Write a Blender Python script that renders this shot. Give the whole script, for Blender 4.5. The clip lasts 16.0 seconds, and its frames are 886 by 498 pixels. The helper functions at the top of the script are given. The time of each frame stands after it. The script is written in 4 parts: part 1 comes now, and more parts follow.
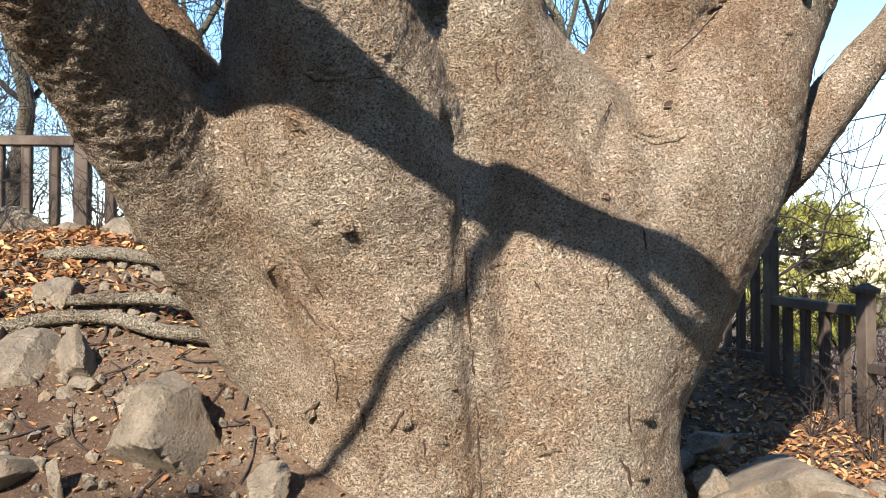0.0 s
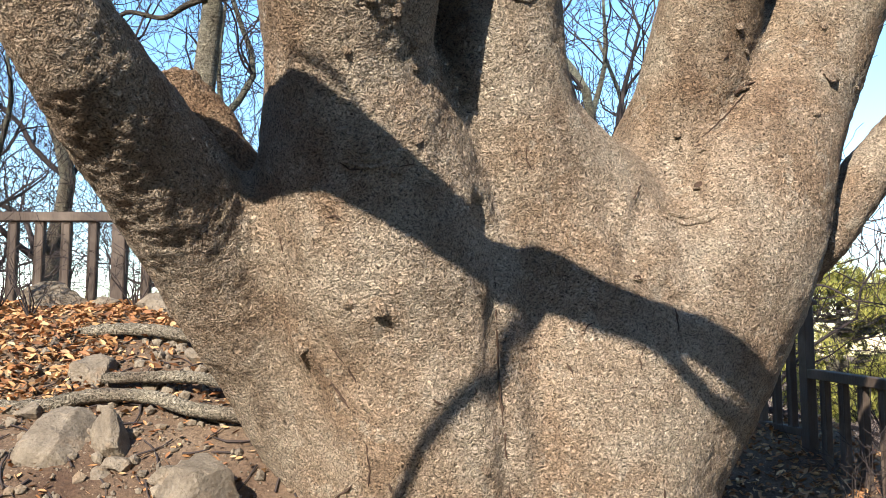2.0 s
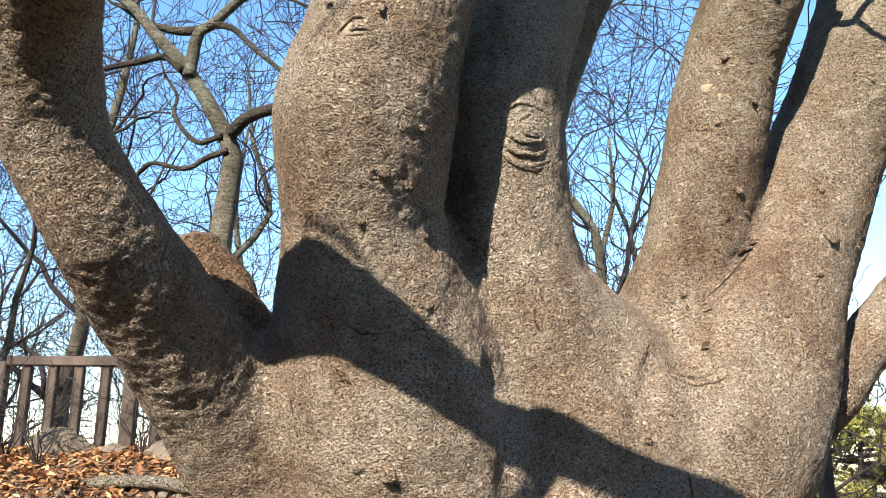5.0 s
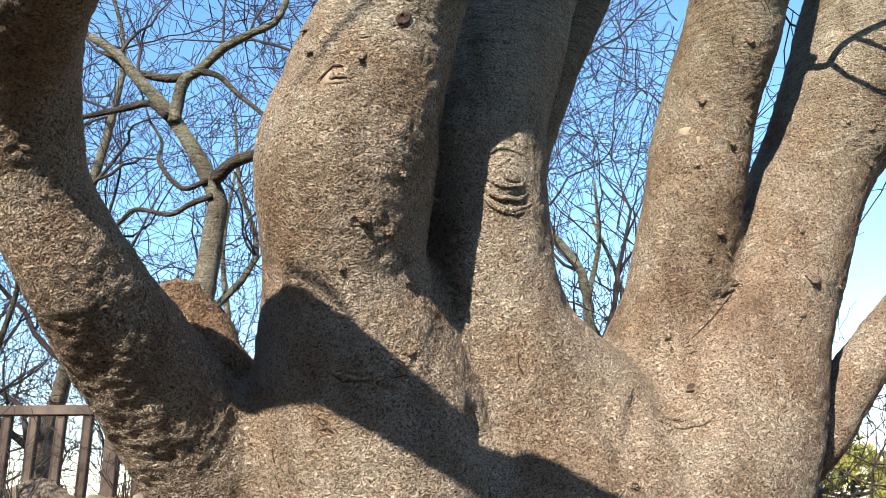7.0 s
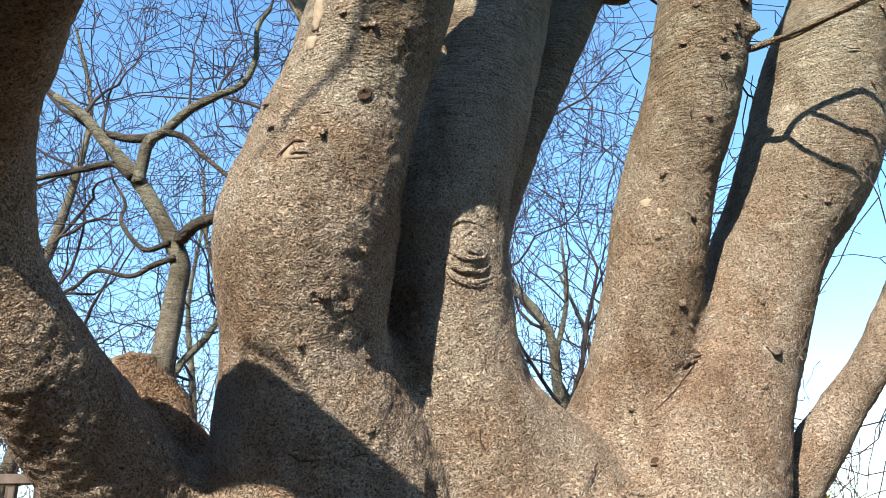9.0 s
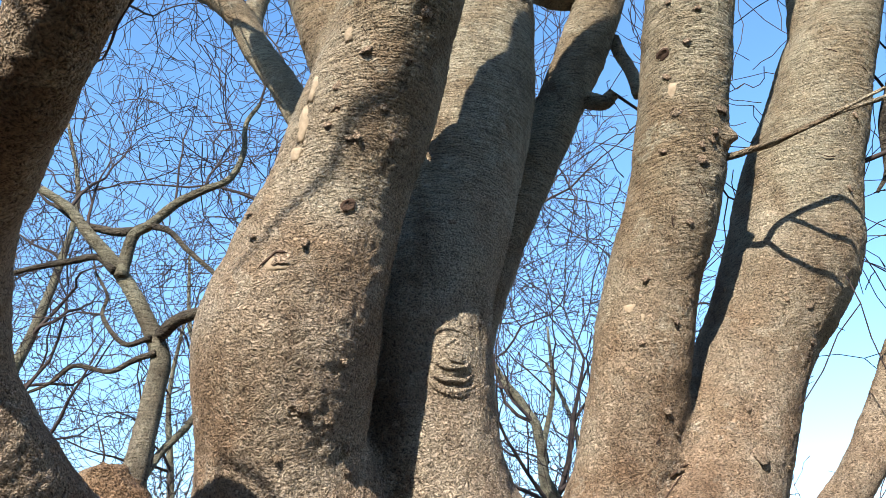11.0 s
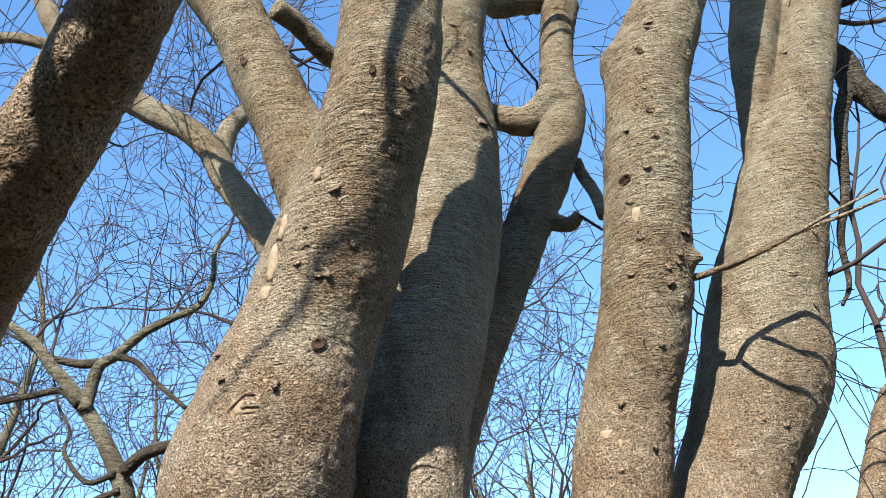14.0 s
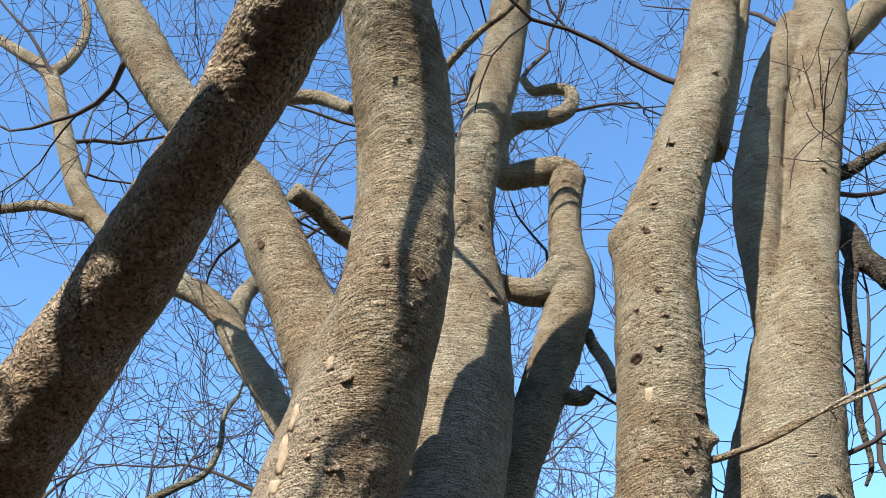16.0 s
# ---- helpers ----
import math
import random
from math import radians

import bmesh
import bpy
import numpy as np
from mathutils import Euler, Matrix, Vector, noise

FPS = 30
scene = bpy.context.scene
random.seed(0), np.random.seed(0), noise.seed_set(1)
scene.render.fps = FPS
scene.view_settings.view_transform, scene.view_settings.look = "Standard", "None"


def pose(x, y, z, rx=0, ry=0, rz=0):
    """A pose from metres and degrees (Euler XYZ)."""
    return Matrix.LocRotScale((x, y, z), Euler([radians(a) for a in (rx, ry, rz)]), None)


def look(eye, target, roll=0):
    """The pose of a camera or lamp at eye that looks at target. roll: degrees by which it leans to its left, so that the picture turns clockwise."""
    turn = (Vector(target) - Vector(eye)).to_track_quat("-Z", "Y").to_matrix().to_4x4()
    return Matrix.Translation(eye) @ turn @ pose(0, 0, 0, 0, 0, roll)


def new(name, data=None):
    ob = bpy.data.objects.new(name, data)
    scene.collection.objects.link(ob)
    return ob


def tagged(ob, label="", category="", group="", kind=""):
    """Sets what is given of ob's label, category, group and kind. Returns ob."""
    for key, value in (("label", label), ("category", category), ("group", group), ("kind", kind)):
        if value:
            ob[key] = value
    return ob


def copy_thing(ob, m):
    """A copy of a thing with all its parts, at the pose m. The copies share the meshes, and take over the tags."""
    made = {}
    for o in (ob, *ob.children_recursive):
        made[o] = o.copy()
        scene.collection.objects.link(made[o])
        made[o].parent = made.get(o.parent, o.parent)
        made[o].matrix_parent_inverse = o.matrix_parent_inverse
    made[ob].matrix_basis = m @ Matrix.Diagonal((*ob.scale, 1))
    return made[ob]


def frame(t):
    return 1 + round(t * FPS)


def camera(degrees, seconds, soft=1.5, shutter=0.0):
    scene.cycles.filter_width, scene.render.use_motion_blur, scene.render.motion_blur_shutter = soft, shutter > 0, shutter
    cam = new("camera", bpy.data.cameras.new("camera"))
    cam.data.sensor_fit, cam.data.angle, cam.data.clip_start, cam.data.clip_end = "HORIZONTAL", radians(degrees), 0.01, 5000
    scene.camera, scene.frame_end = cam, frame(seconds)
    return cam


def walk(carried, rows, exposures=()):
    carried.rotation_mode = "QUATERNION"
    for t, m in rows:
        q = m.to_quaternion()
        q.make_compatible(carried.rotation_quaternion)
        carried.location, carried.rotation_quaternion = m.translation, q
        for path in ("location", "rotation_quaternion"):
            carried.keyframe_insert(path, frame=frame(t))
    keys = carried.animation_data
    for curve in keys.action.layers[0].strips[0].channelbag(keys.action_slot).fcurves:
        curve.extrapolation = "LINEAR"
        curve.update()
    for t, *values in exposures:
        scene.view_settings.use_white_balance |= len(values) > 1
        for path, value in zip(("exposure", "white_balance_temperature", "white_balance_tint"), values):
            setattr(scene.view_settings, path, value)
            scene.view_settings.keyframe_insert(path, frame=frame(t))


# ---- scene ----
cam = camera(55.7, 16.0, soft=0.6)
METRES, EYE, TILT, LEAN, TURN = 0.8, 1.6, 1.5, 0.0, 0.0
ROWS = [
    (0.0, 0.0, 0.0, 0.0, -0.0, -0.0, 0.0),
    (0.5, -0.0114, -0.0053, 0.0103, 0.44, 0.88, -0.13),
    (1.0, -0.0085, -0.0166, 0.0347, 0.91, 1.66, -0.1),
    (1.5, -0.0103, -0.0282, 0.0715, 1.43, 2.96, 0.07),
    (2.0, -0.0174, -0.0355, 0.0909, 1.92, 4.3, 0.08),
    (2.5, -0.0251, -0.051, 0.1258, 2.54, 5.57, 0.17),
    (3.0, -0.0083, -0.0643, 0.1523, 2.8, 6.91, 0.28),
    (3.5, -0.0179, -0.0876, 0.175, 2.62, 8.26, 0.08),
    (4.0, -0.0185, -0.1138, 0.1999, 2.57, 9.98, -0.22),
    (4.5, -0.0127, -0.125, 0.2216, 2.7, 11.67, -0.26),
    (7.0, 0.0273, -0.1227, 0.2565, 2.12, 15.83, 0.63),
    (7.5, 0.0367, -0.1034, 0.2637, 1.76, 16.21, 0.62),
    (8.0, 0.0498, -0.1046, 0.2868, 1.21, 16.86, 0.73),
    (8.5, 0.0591, -0.1139, 0.3187, 0.74, 17.76, 0.97),
    (9.0, 0.0694, -0.125, 0.3571, 0.12, 19.38, 1.06),
    (11.5, 0.0922, -0.1824, 0.5009, -1.05, 27.4, 1.53),
    (12.0, 0.0812, -0.2292, 0.5265, -1.26, 30.18, 2.23),
    (12.5, 0.0817, -0.2453, 0.5535, -1.2, 31.44, 2.76),
    (13.0, 0.0857, -0.2378, 0.5541, -1.23, 32.29, 3.18),
    (13.5, 0.0953, -0.2025, 0.5464, -1.3, 32.49, 3.44),
    (14.0, 0.0949, -0.1959, 0.5772, -1.73, 32.44, 3.55),
    (14.5, 0.0995, -0.2446, 0.6347, -1.84, 35.51, 3.62),
    (15.0, 0.0743, -0.2689, 0.6628, -1.68, 37.73, 3.51),
    (15.5, 0.081, -0.2974, 0.6924, -1.31, 39.09, 3.14),
    (16.0, 0.0932, -0.3476, 0.7216, -1.21, 42.3, 3.04),
]
walk(cam, [(t, pose(0, 0, EYE, TILT, LEAN, TURN) @ pose(METRES * x, METRES * y, METRES * z, 90 + pitch, roll, yaw)) for t, x, y, z, yaw, pitch, roll in ROWS])


# ---- light ----
SUN = Vector((0.306, 0.766, -0.566)).normalized()          # the way the sunlight travels
world = bpy.data.worlds.new("sky")
scene.world = world
scene.view_settings.exposure = 1.5
world.use_nodes = True
wn = world.node_tree
sky = wn.nodes.new("ShaderNodeTexSky")
sky.sky_type, sky.sun_disc = "NISHITA", False
sky.sun_elevation = math.asin(-SUN.z)
sky.sun_rotation = math.atan2(-SUN.x, -SUN.y)
sky.air_density, sky.dust_density, sky.ozone_density = 1.15, 0.1, 3.0
wn.nodes["Background"].inputs["Strength"].default_value = 0.135
vivid = wn.nodes.new("ShaderNodeHueSaturation")
vivid.inputs["Saturation"].default_value = 1.15
wn.links.new(sky.outputs[0], vivid.inputs["Color"])
wn.links.new(vivid.outputs[0], wn.nodes["Background"].inputs["Color"])
sun_data = bpy.data.lights.new("sun", "SUN")
sun_data.energy, sun_data.angle, sun_data.color = 5.0, radians(0.55), (1.0, 0.93, 0.82)
sun = new("sun", sun_data)
sun.matrix_world = look((0, 0, 20), Vector((0, 0, 20)) + SUN)


# ---- materials ----
class Nodes:
    """A small helper round one material's node tree."""

    def __init__(self, name, rough=0.8):
        self.mat = bpy.data.materials.new(name)
        self.mat.use_nodes = True
        self.tree = self.mat.node_tree
        self.bsdf = self.tree.nodes["Principled BSDF"]
        self.bsdf.inputs["Roughness"].default_value = rough
        self.bsdf.inputs["Specular IOR Level"].default_value = 0.25
        self.coord = self.tree.nodes.new("ShaderNodeTexCoord").outputs["Object"]

    def put(self, socket, value):
        if hasattr(value, "links"):
            self.tree.links.new(value, socket)
        else:
            socket.default_value = value

    def mapped(self, scale, rot=(0, 0, 0), source=None):
        n = self.tree.nodes.new("ShaderNodeMapping")
        n.inputs["Scale"].default_value = scale
        n.inputs["Rotation"].default_value = rot
        self.put(n.inputs["Vector"], source or self.coord)
        return n.outputs[0]

    def noise(self, scale, detail=4, rough=0.55, vec=None, warp=0.0):
        n = self.tree.nodes.new("ShaderNodeTexNoise")
        self.put(n.inputs["Vector"], vec or self.coord)
        n.inputs["Scale"].default_value, n.inputs["Detail"].default_value = scale, detail
        n.inputs["Roughness"].default_value, n.inputs["Distortion"].default_value = rough, warp
        return n.outputs["Fac"]

    def voronoi(self, scale, feature="F1", vec=None, output="Distance"):
        n = self.tree.nodes.new("ShaderNodeTexVoronoi")
        n.feature = feature
        self.put(n.inputs["Vector"], vec or self.coord)
        n.inputs["Scale"].default_value = scale
        return n.outputs[output]

    def ramp(self, fac, *stops):
        n = self.tree.nodes.new("ShaderNodeValToRGB")
        e = n.color_ramp.elements
        while len(e) < len(stops):
            e.new(0.5)
        for el, (p, c) in zip(e, stops):
            el.position, el.color = p, (c, c, c, 1) if not isinstance(c, tuple) else (*c, 1)
        self.put(n.inputs["Fac"], fac)
        return n.outputs["Color"]

    def mix(self, fac, a, b, blend="MIX"):
        n = self.tree.nodes.new("ShaderNodeMix")
        n.data_type, n.blend_type = "RGBA", blend
        self.put(n.inputs[0], fac)
        self.put(n.inputs[6], (*a, 1) if isinstance(a, tuple) else a)
        self.put(n.inputs[7], (*b, 1) if isinstance(b, tuple) else b)
        return n.outputs[2]

    def maths(self, op, a, b=0.0):
        n = self.tree.nodes.new("ShaderNodeMath")
        n.operation = op
        self.put(n.inputs[0], a), self.put(n.inputs[1], b)
        return n.outputs[0]

    def bump(self, height, depth, strength=1.0, normal=None):
        n = self.tree.nodes.new("ShaderNodeBump")
        n.inputs["Strength"].default_value, n.inputs["Distance"].default_value = strength, depth
        self.put(n.inputs["Height"], height)
        if normal:
            self.put(n.inputs["Normal"], normal)
        return n.outputs[0]

    def random(self):
        return self.tree.nodes.new("ShaderNodeObjectInfo").outputs["Random"]

    def island(self):
        return self.tree.nodes.new("ShaderNodeNewGeometry").outputs["Random Per Island"]

    def done(self, colour, normal=None, rough=None):
        self.put(self.bsdf.inputs["Base Color"], colour)
        if normal:
            self.put(self.bsdf.inputs["Normal"], normal)
        if rough is not None:
            self.put(self.bsdf.inputs["Roughness"], rough)
        return self.mat


def bark_material(name, base, pale, dark, grain=1.0):
    """Beech-like bark: worm-shaped ridges with dark gaps, cross lines higher up, lichen and stains."""
    n = Nodes(name, 0.9)
    n.bsdf.inputs["Specular IOR Level"].default_value = 0.15
    patch = n.noise(2.2, 5, 0.6, warp=0.4)
    colour = n.mix(n.ramp(patch, (0.38, 0.0), (0.64, 1.0)), base, pale)
    lichen = n.ramp(n.noise(8.0, 6, 0.72, warp=0.5), (0.54, 0.0), (0.62, 0.9))
    colour = n.mix(lichen, colour, pale)
    stain = n.ramp(n.noise(3.3, 5, 0.65, n.mapped((1.3, 1.3, 0.6))), (0.50, 0.0), (0.70, 0.7))
    colour = n.mix(stain, colour, dark)
    # slow bends of the pattern
    shift = n.tree.nodes.new("ShaderNodeTexNoise")
    shift.inputs["Scale"].default_value, shift.inputs["Detail"].default_value = 22.0, 3
    n.put(shift.inputs["Vector"], n.coord)
    small = n.tree.nodes.new("ShaderNodeVectorMath")
    small.operation = "SCALE"
    small.inputs["Scale"].default_value = 0.05
    n.put(small.inputs[0], shift.outputs["Color"])
    warp = n.tree.nodes.new("ShaderNodeVectorMath")
    warp.operation = "ADD"
    n.put(warp.inputs[0], n.coord), n.put(warp.inputs[1], small.outputs[0])
    bent = warp.outputs[0]

    def gaps(fac, width):
        """1 on the ridges, 0 in the narrow gaps between them."""
        off = n.maths("ABSOLUTE", n.maths("SUBTRACT", fac, 0.5))
        return n.ramp(off, (0.0, 0.0), (width, 0.8), (width * 2.6, 1.0))

    worm = gaps(n.noise(58.0 * grain, 2, 0.45, n.mapped((1.0, 1.0, 1.3), source=bent), warp=0.2), 0.05)
    beads = n.ramp(n.noise(116.0 * grain, 1, 0.45, n.mapped((0.95, 0.95, 1.2), source=bent), warp=0.2), (0.34, 0.0), (0.60, 1.0))
    pebbly = n.maths("MULTIPLY", n.mix(0.62, worm, beads), n.ramp(n.noise(17.0, 3, 0.6), (0.3, 0.75), (0.6, 1.0)))
    lines = gaps(n.noise(15.0 * grain, 2, 0.5, n.mapped((0.4, 0.4, 4.4)), warp=0.1), 0.06)
    lines = n.mix(0.5, lines, beads)
    split = n.tree.nodes.new("ShaderNodeSeparateXYZ")
    n.put(split.inputs[0], n.coord)
    high = n.maths("MULTIPLY", n.maths("SUBTRACT", split.outputs["Z"], 2.6), 0.3)
    where = n.ramp(n.maths("ADD", n.noise(1.7, 3), high), (0.60, 0.06), (0.98, 0.9))
    mixed = n.mix(where, pebbly, lines)
    # shade of the gaps put into the colour, ridges lightened against it
    gap_shade = n.ramp(mixed, (0.05, 0.14), (0.40, 0.78), (0.92, 1.38))
    colour = n.mix(0.9, colour, gap_shade, "MULTIPLY")
    fleck = n.noise(190.0 * grain, 2, 0.6)
    colour = n.mix(0.8, colour, n.ramp(fleck, (0.32, 0.68), (0.68, 1.28)), "MULTIPLY")
    # greenish grey film of algae on the upper stems
    film = n.ramp(n.maths("ADD", high, n.maths("MULTIPLY", n.noise(3.1, 3), 0.4)), (0.20, 0.0), (0.75, 1.0))
    colour = n.mix(film, colour, n.mix(1.0, colour, (0.76, 0.83, 0.79), "MULTIPLY"))
    norm = n.bump(n.noise(12.0 * grain, 5, 0.65, warp=0.7), 0.03, 0.8)
    norm = n.bump(mixed, 0.034, 1.0, norm)
    norm = n.bump(fleck, 0.004, 0.8, norm)
    return n.done(colour, norm)


BARK = bark_material("smooth_grey_bark", (0.275, 0.19, 0.126), (0.375, 0.302, 0.226), (0.14, 0.086, 0.052))
BARK_FAR = bark_material("dark_grey_bark", (0.17, 0.135, 0.10), (0.26, 0.225, 0.17), (0.085, 0.064, 0.047), 0.8)


def twig_material():
    n = Nodes("thin_twigs", 0.85)
    return n.done(n.mix(n.noise(3.0, 3), (0.020, 0.015, 0.015), (0.055, 0.040, 0.036)))


TWIG = twig_material()
STUB_BARK = bark_material("weathered_brown_wood", (0.22, 0.135, 0.08), (0.32, 0.23, 0.15), (0.10, 0.058, 0.035), 0.9)
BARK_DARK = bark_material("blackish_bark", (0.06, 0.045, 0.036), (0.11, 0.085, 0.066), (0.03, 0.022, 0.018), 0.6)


def inner_wood_material():
    n = Nodes("exposed_pale_wood", 0.8)
    grain = n.noise(30, 4, 0.6, n.mapped((1, 1, 0.25)))
    return n.done(n.mix(grain, (0.12, 0.085, 0.05), (0.37, 0.29, 0.20)), n.bump(grain, 0.01, 0.6))


INNER = inner_wood_material()


# dark colour for rotten wood, and for shade painted into creases and holes
def rot_and_shade_material():
    n = Nodes("rotten_wood_and_crack_shade", 0.95)
    g = n.noise(40, 5, 0.7)
    return n.done(n.mix(g, (0.02, 0.013, 0.01), (0.10, 0.06, 0.04)), n.bump(g, 0.02, 0.8))


ROT_AND_SHADE = rot_and_shade_material()


def soil_material():
    n = Nodes("dry_brown_soil", 0.95)
    big = n.ramp(n.noise(1.4, 5, 0.6), (0.38, 0.0), (0.66, 1.0))
    colour = n.mix(big, (0.085, 0.049, 0.031), (0.19, 0.13, 0.085))
    chips = n.ramp(n.voronoi(42.0, "F1"), (0.10, 1.0), (0.22, 0.0))
    colour = n.mix(n.maths("MULTIPLY", chips, 0.7), colour, (0.35, 0.26, 0.17))
    fine = n.noise(60, 6, 0.7)
    colour = n.mix(0.7, colour, n.ramp(fine, (0.3, 0.45), (0.7, 1.35)), "MULTIPLY")
    norm = n.bump(n.noise(14, 5, 0.6), 0.06, 0.8)
    return n.done(colour, n.bump(fine, 0.02, 0.9, norm))


SOIL = soil_material()


def stone_material(name, a, b):
    n = Nodes(name, 0.85)
    big = n.ramp(n.noise(5.0, 6, 0.65, warp=0.5), (0.35, 0.0), (0.65, 1.0))
    colour = n.mix(big, a, b)
    rust = n.ramp(n.noise(7.0, 4, 0.6), (0.55, 0.0), (0.72, 0.6))
    colour = n.mix(rust, colour, (0.30, 0.19, 0.11))
    fine = n.noise(70, 5, 0.7)
    colour = n.mix(0.6, colour, n.ramp(fine, (0.3, 0.6), (0.7, 1.25)), "MULTIPLY")
    norm = n.bump(n.noise(16, 6, 0.65), 0.05, 1.0)
    return n.done(colour, n.bump(fine, 0.015, 0.9, norm))


STONE = stone_material("grey_granite", (0.16, 0.125, 0.092), (0.31, 0.255, 0.19))


def leaf_material():
    n = Nodes("dry_fallen_leaves", 0.7)
    r = n.island()
    colour = n.ramp(r, (0.0, (0.11, 0.05, 0.025)), (0.3, (0.25, 0.11, 0.047)), (0.6, (0.37, 0.19, 0.082)), (0.88, (0.47, 0.30, 0.15)), (1.0, (0.18, 0.11, 0.068)))
    colour = n.mix(0.5, colour, n.ramp(n.noise(50, 3), (0.3, 0.6), (0.7, 1.3)), "MULTIPLY")
    return n.done(colour)


LEAF = leaf_material()


def needle_material():
    n = Nodes("pine_needles", 0.65)
    return n.done(n.ramp(n.island(), (0.0, (0.10, 0.12, 0.025)), (0.5, (0.30, 0.29, 0.06)), (1.0, (0.50, 0.44, 0.13))))


NEEDLE = needle_material()


def fence_material():
    n = Nodes("weathered_dark_brown_timber", 0.7)
    streak = n.noise(22, 5, 0.6, n.mapped((4, 4, 0.35)))
    big = n.noise(3.0, 4, 0.6)
    colour = n.mix(streak, (0.028, 0.020, 0.015), (0.08, 0.057, 0.044))
    colour = n.mix(n.ramp(big, (0.5, 0.0), (0.8, 0.5)), colour, (0.20, 0.155, 0.12))
    return n.done(colour, n.bump(streak, 0.004, 0.8))


TIMBER = fence_material()


# ---- building helpers ----
def mesh_from(name, verts, faces, material, smooth=True):
    me = bpy.data.meshes.new(name)
    me.from_pydata([tuple(v) for v in verts], [], faces)
    me.materials.append(material)
    if smooth:
        me.polygons.foreach_set("use_smooth", [True] * len(me.polygons))
    me.update()
    return me


def part_mesh(name, me, parent=None, label=""):
    ob = new(name, me)
    if parent is not None:
        ob.parent = parent
    if label:
        tagged(ob, label)
    return ob


def part(name, bm, material, parent=None, label="", smooth=False):
    """Links a bmesh as one mesh object under a thing or a part."""
    me = bpy.data.meshes.new(name)
    bm.to_mesh(me)
    bm.free()
    me.materials.append(material)
    if smooth:
        me.polygons.foreach_set("use_smooth", [True] * len(me.polygons))
    return part_mesh(name, me, parent, label)


def thing(name, label, category, group="", at=(0, 0, 0), kind=""):
    ob = new(name)
    ob.location = at
    return tagged(ob, label, category, group, kind)


def curve_points(knots, per=6):
    """Catmull-Rom through rows of x, y, z, r."""
    k = np.array(knots, float)
    k = np.vstack([2 * k[0] - k[1], k, 2 * k[-1] - k[-2]])
    out = []
    for i in range(1, len(k) - 2):
        for s in np.linspace(0, 1, per, endpoint=False):
            a, b, c, d = k[i - 1:i + 3]
            out.append(0.5 * (2 * b + (c - a) * s + (2 * a - 5 * b + 4 * c - d) * s ** 2 + (3 * b - a - 3 * c + d) * s ** 3))
    out.append(k[-2])
    out = np.array(out)
    out[:, 3] = np.maximum(out[:, 3], 0.002)
    return out


class Tubes:
    """Collects tapered tubes for one mesh."""

    def __init__(self):
        self.verts, self.faces = [], []

    def tube(self, pts, sides=6, rough=0.0, seed=0, cap=True):
        rng = np.random.RandomState(seed + 7)
        p = np.asarray(pts, float)
        d = np.gradient(p[:, :3], axis=0)
        d /= np.linalg.norm(d, axis=1)[:, None] + 1e-9
        ref = np.array([0.31, 0.17, 0.93]) if abs(d[0][2]) < 0.8 else np.array([0.93, 0.3, 0.1])
        base = len(self.verts)
        ang = np.arange(sides) * 2 * np.pi / sides
        for q, w in zip(p, d):
            u = np.cross(w, ref)
            u /= np.linalg.norm(u) + 1e-9
            v = np.cross(w, u)
            r = q[3] * (1 + rough * rng.uniform(-1, 1, sides))
            self.verts.extend(q[:3] + (np.cos(ang) * r)[:, None] * u + (np.sin(ang) * r)[:, None] * v)
        for i in range(len(p) - 1):
            a = base + i * sides
            for j in range(sides):
                k = (j + 1) % sides
                self.faces.append((a + j, a + k, a + sides + k, a + sides + j))
        if cap and sides > 2:
            self.faces.append(tuple(base + (len(p) - 1) * sides + j for j in range(sides)))
            self.faces.append(tuple(base + sides - 1 - j for j in range(sides)))

    def mesh(self, name, material):
        return mesh_from(name, self.verts, self.faces, material)


def twigs(out, rng, start, way, length, radius, depth, bend=0.35, up=0.15, fork=0.5, low=0.0035):
    """A branch that wanders, tapers and forks into thinner ones."""
    n = max(3, int(length / 0.16)) if depth > 0 else 4
    n = min(n, 9)
    p, w = np.array(start, float), np.array(way, float)
    w /= np.linalg.norm(w)
    pts = [(*p, radius)]
    step = length / n
    for i in range(n):
        w = w + rng.normal(0, bend, 3) * 0.5 + np.array([0, 0, up * 0.3])
        w /= np.linalg.norm(w)
        p = p + w * step
        r = max(radius * (1 - 0.75 * (i + 1) / n), low)
        pts.append((*p, r))
        if depth > 0 and i > 0:
            for _ in range(int(rng.uniform() < fork) if i < n - 1 else 2):
                side = rng.normal(0, 1, 3)
                side -= w * side.dot(w)
                side /= np.linalg.norm(side) + 1e-9
                k = w * rng.uniform(0.5, 0.9) + side * rng.uniform(0.5, 0.9)
                twigs(out, rng, p, k, length * rng.uniform(0.45, 0.72), max(r * rng.uniform(0.5, 0.75), low), depth - 1, bend, up, fork, low)
    out.tube(pts, 3 if depth < 2 else (4 if depth < 3 else 6), cap=False)


# ---- ground ----
def lerp_table(y, table):
    return np.interp(y, [a for a, _ in table], [b for _, b in table])


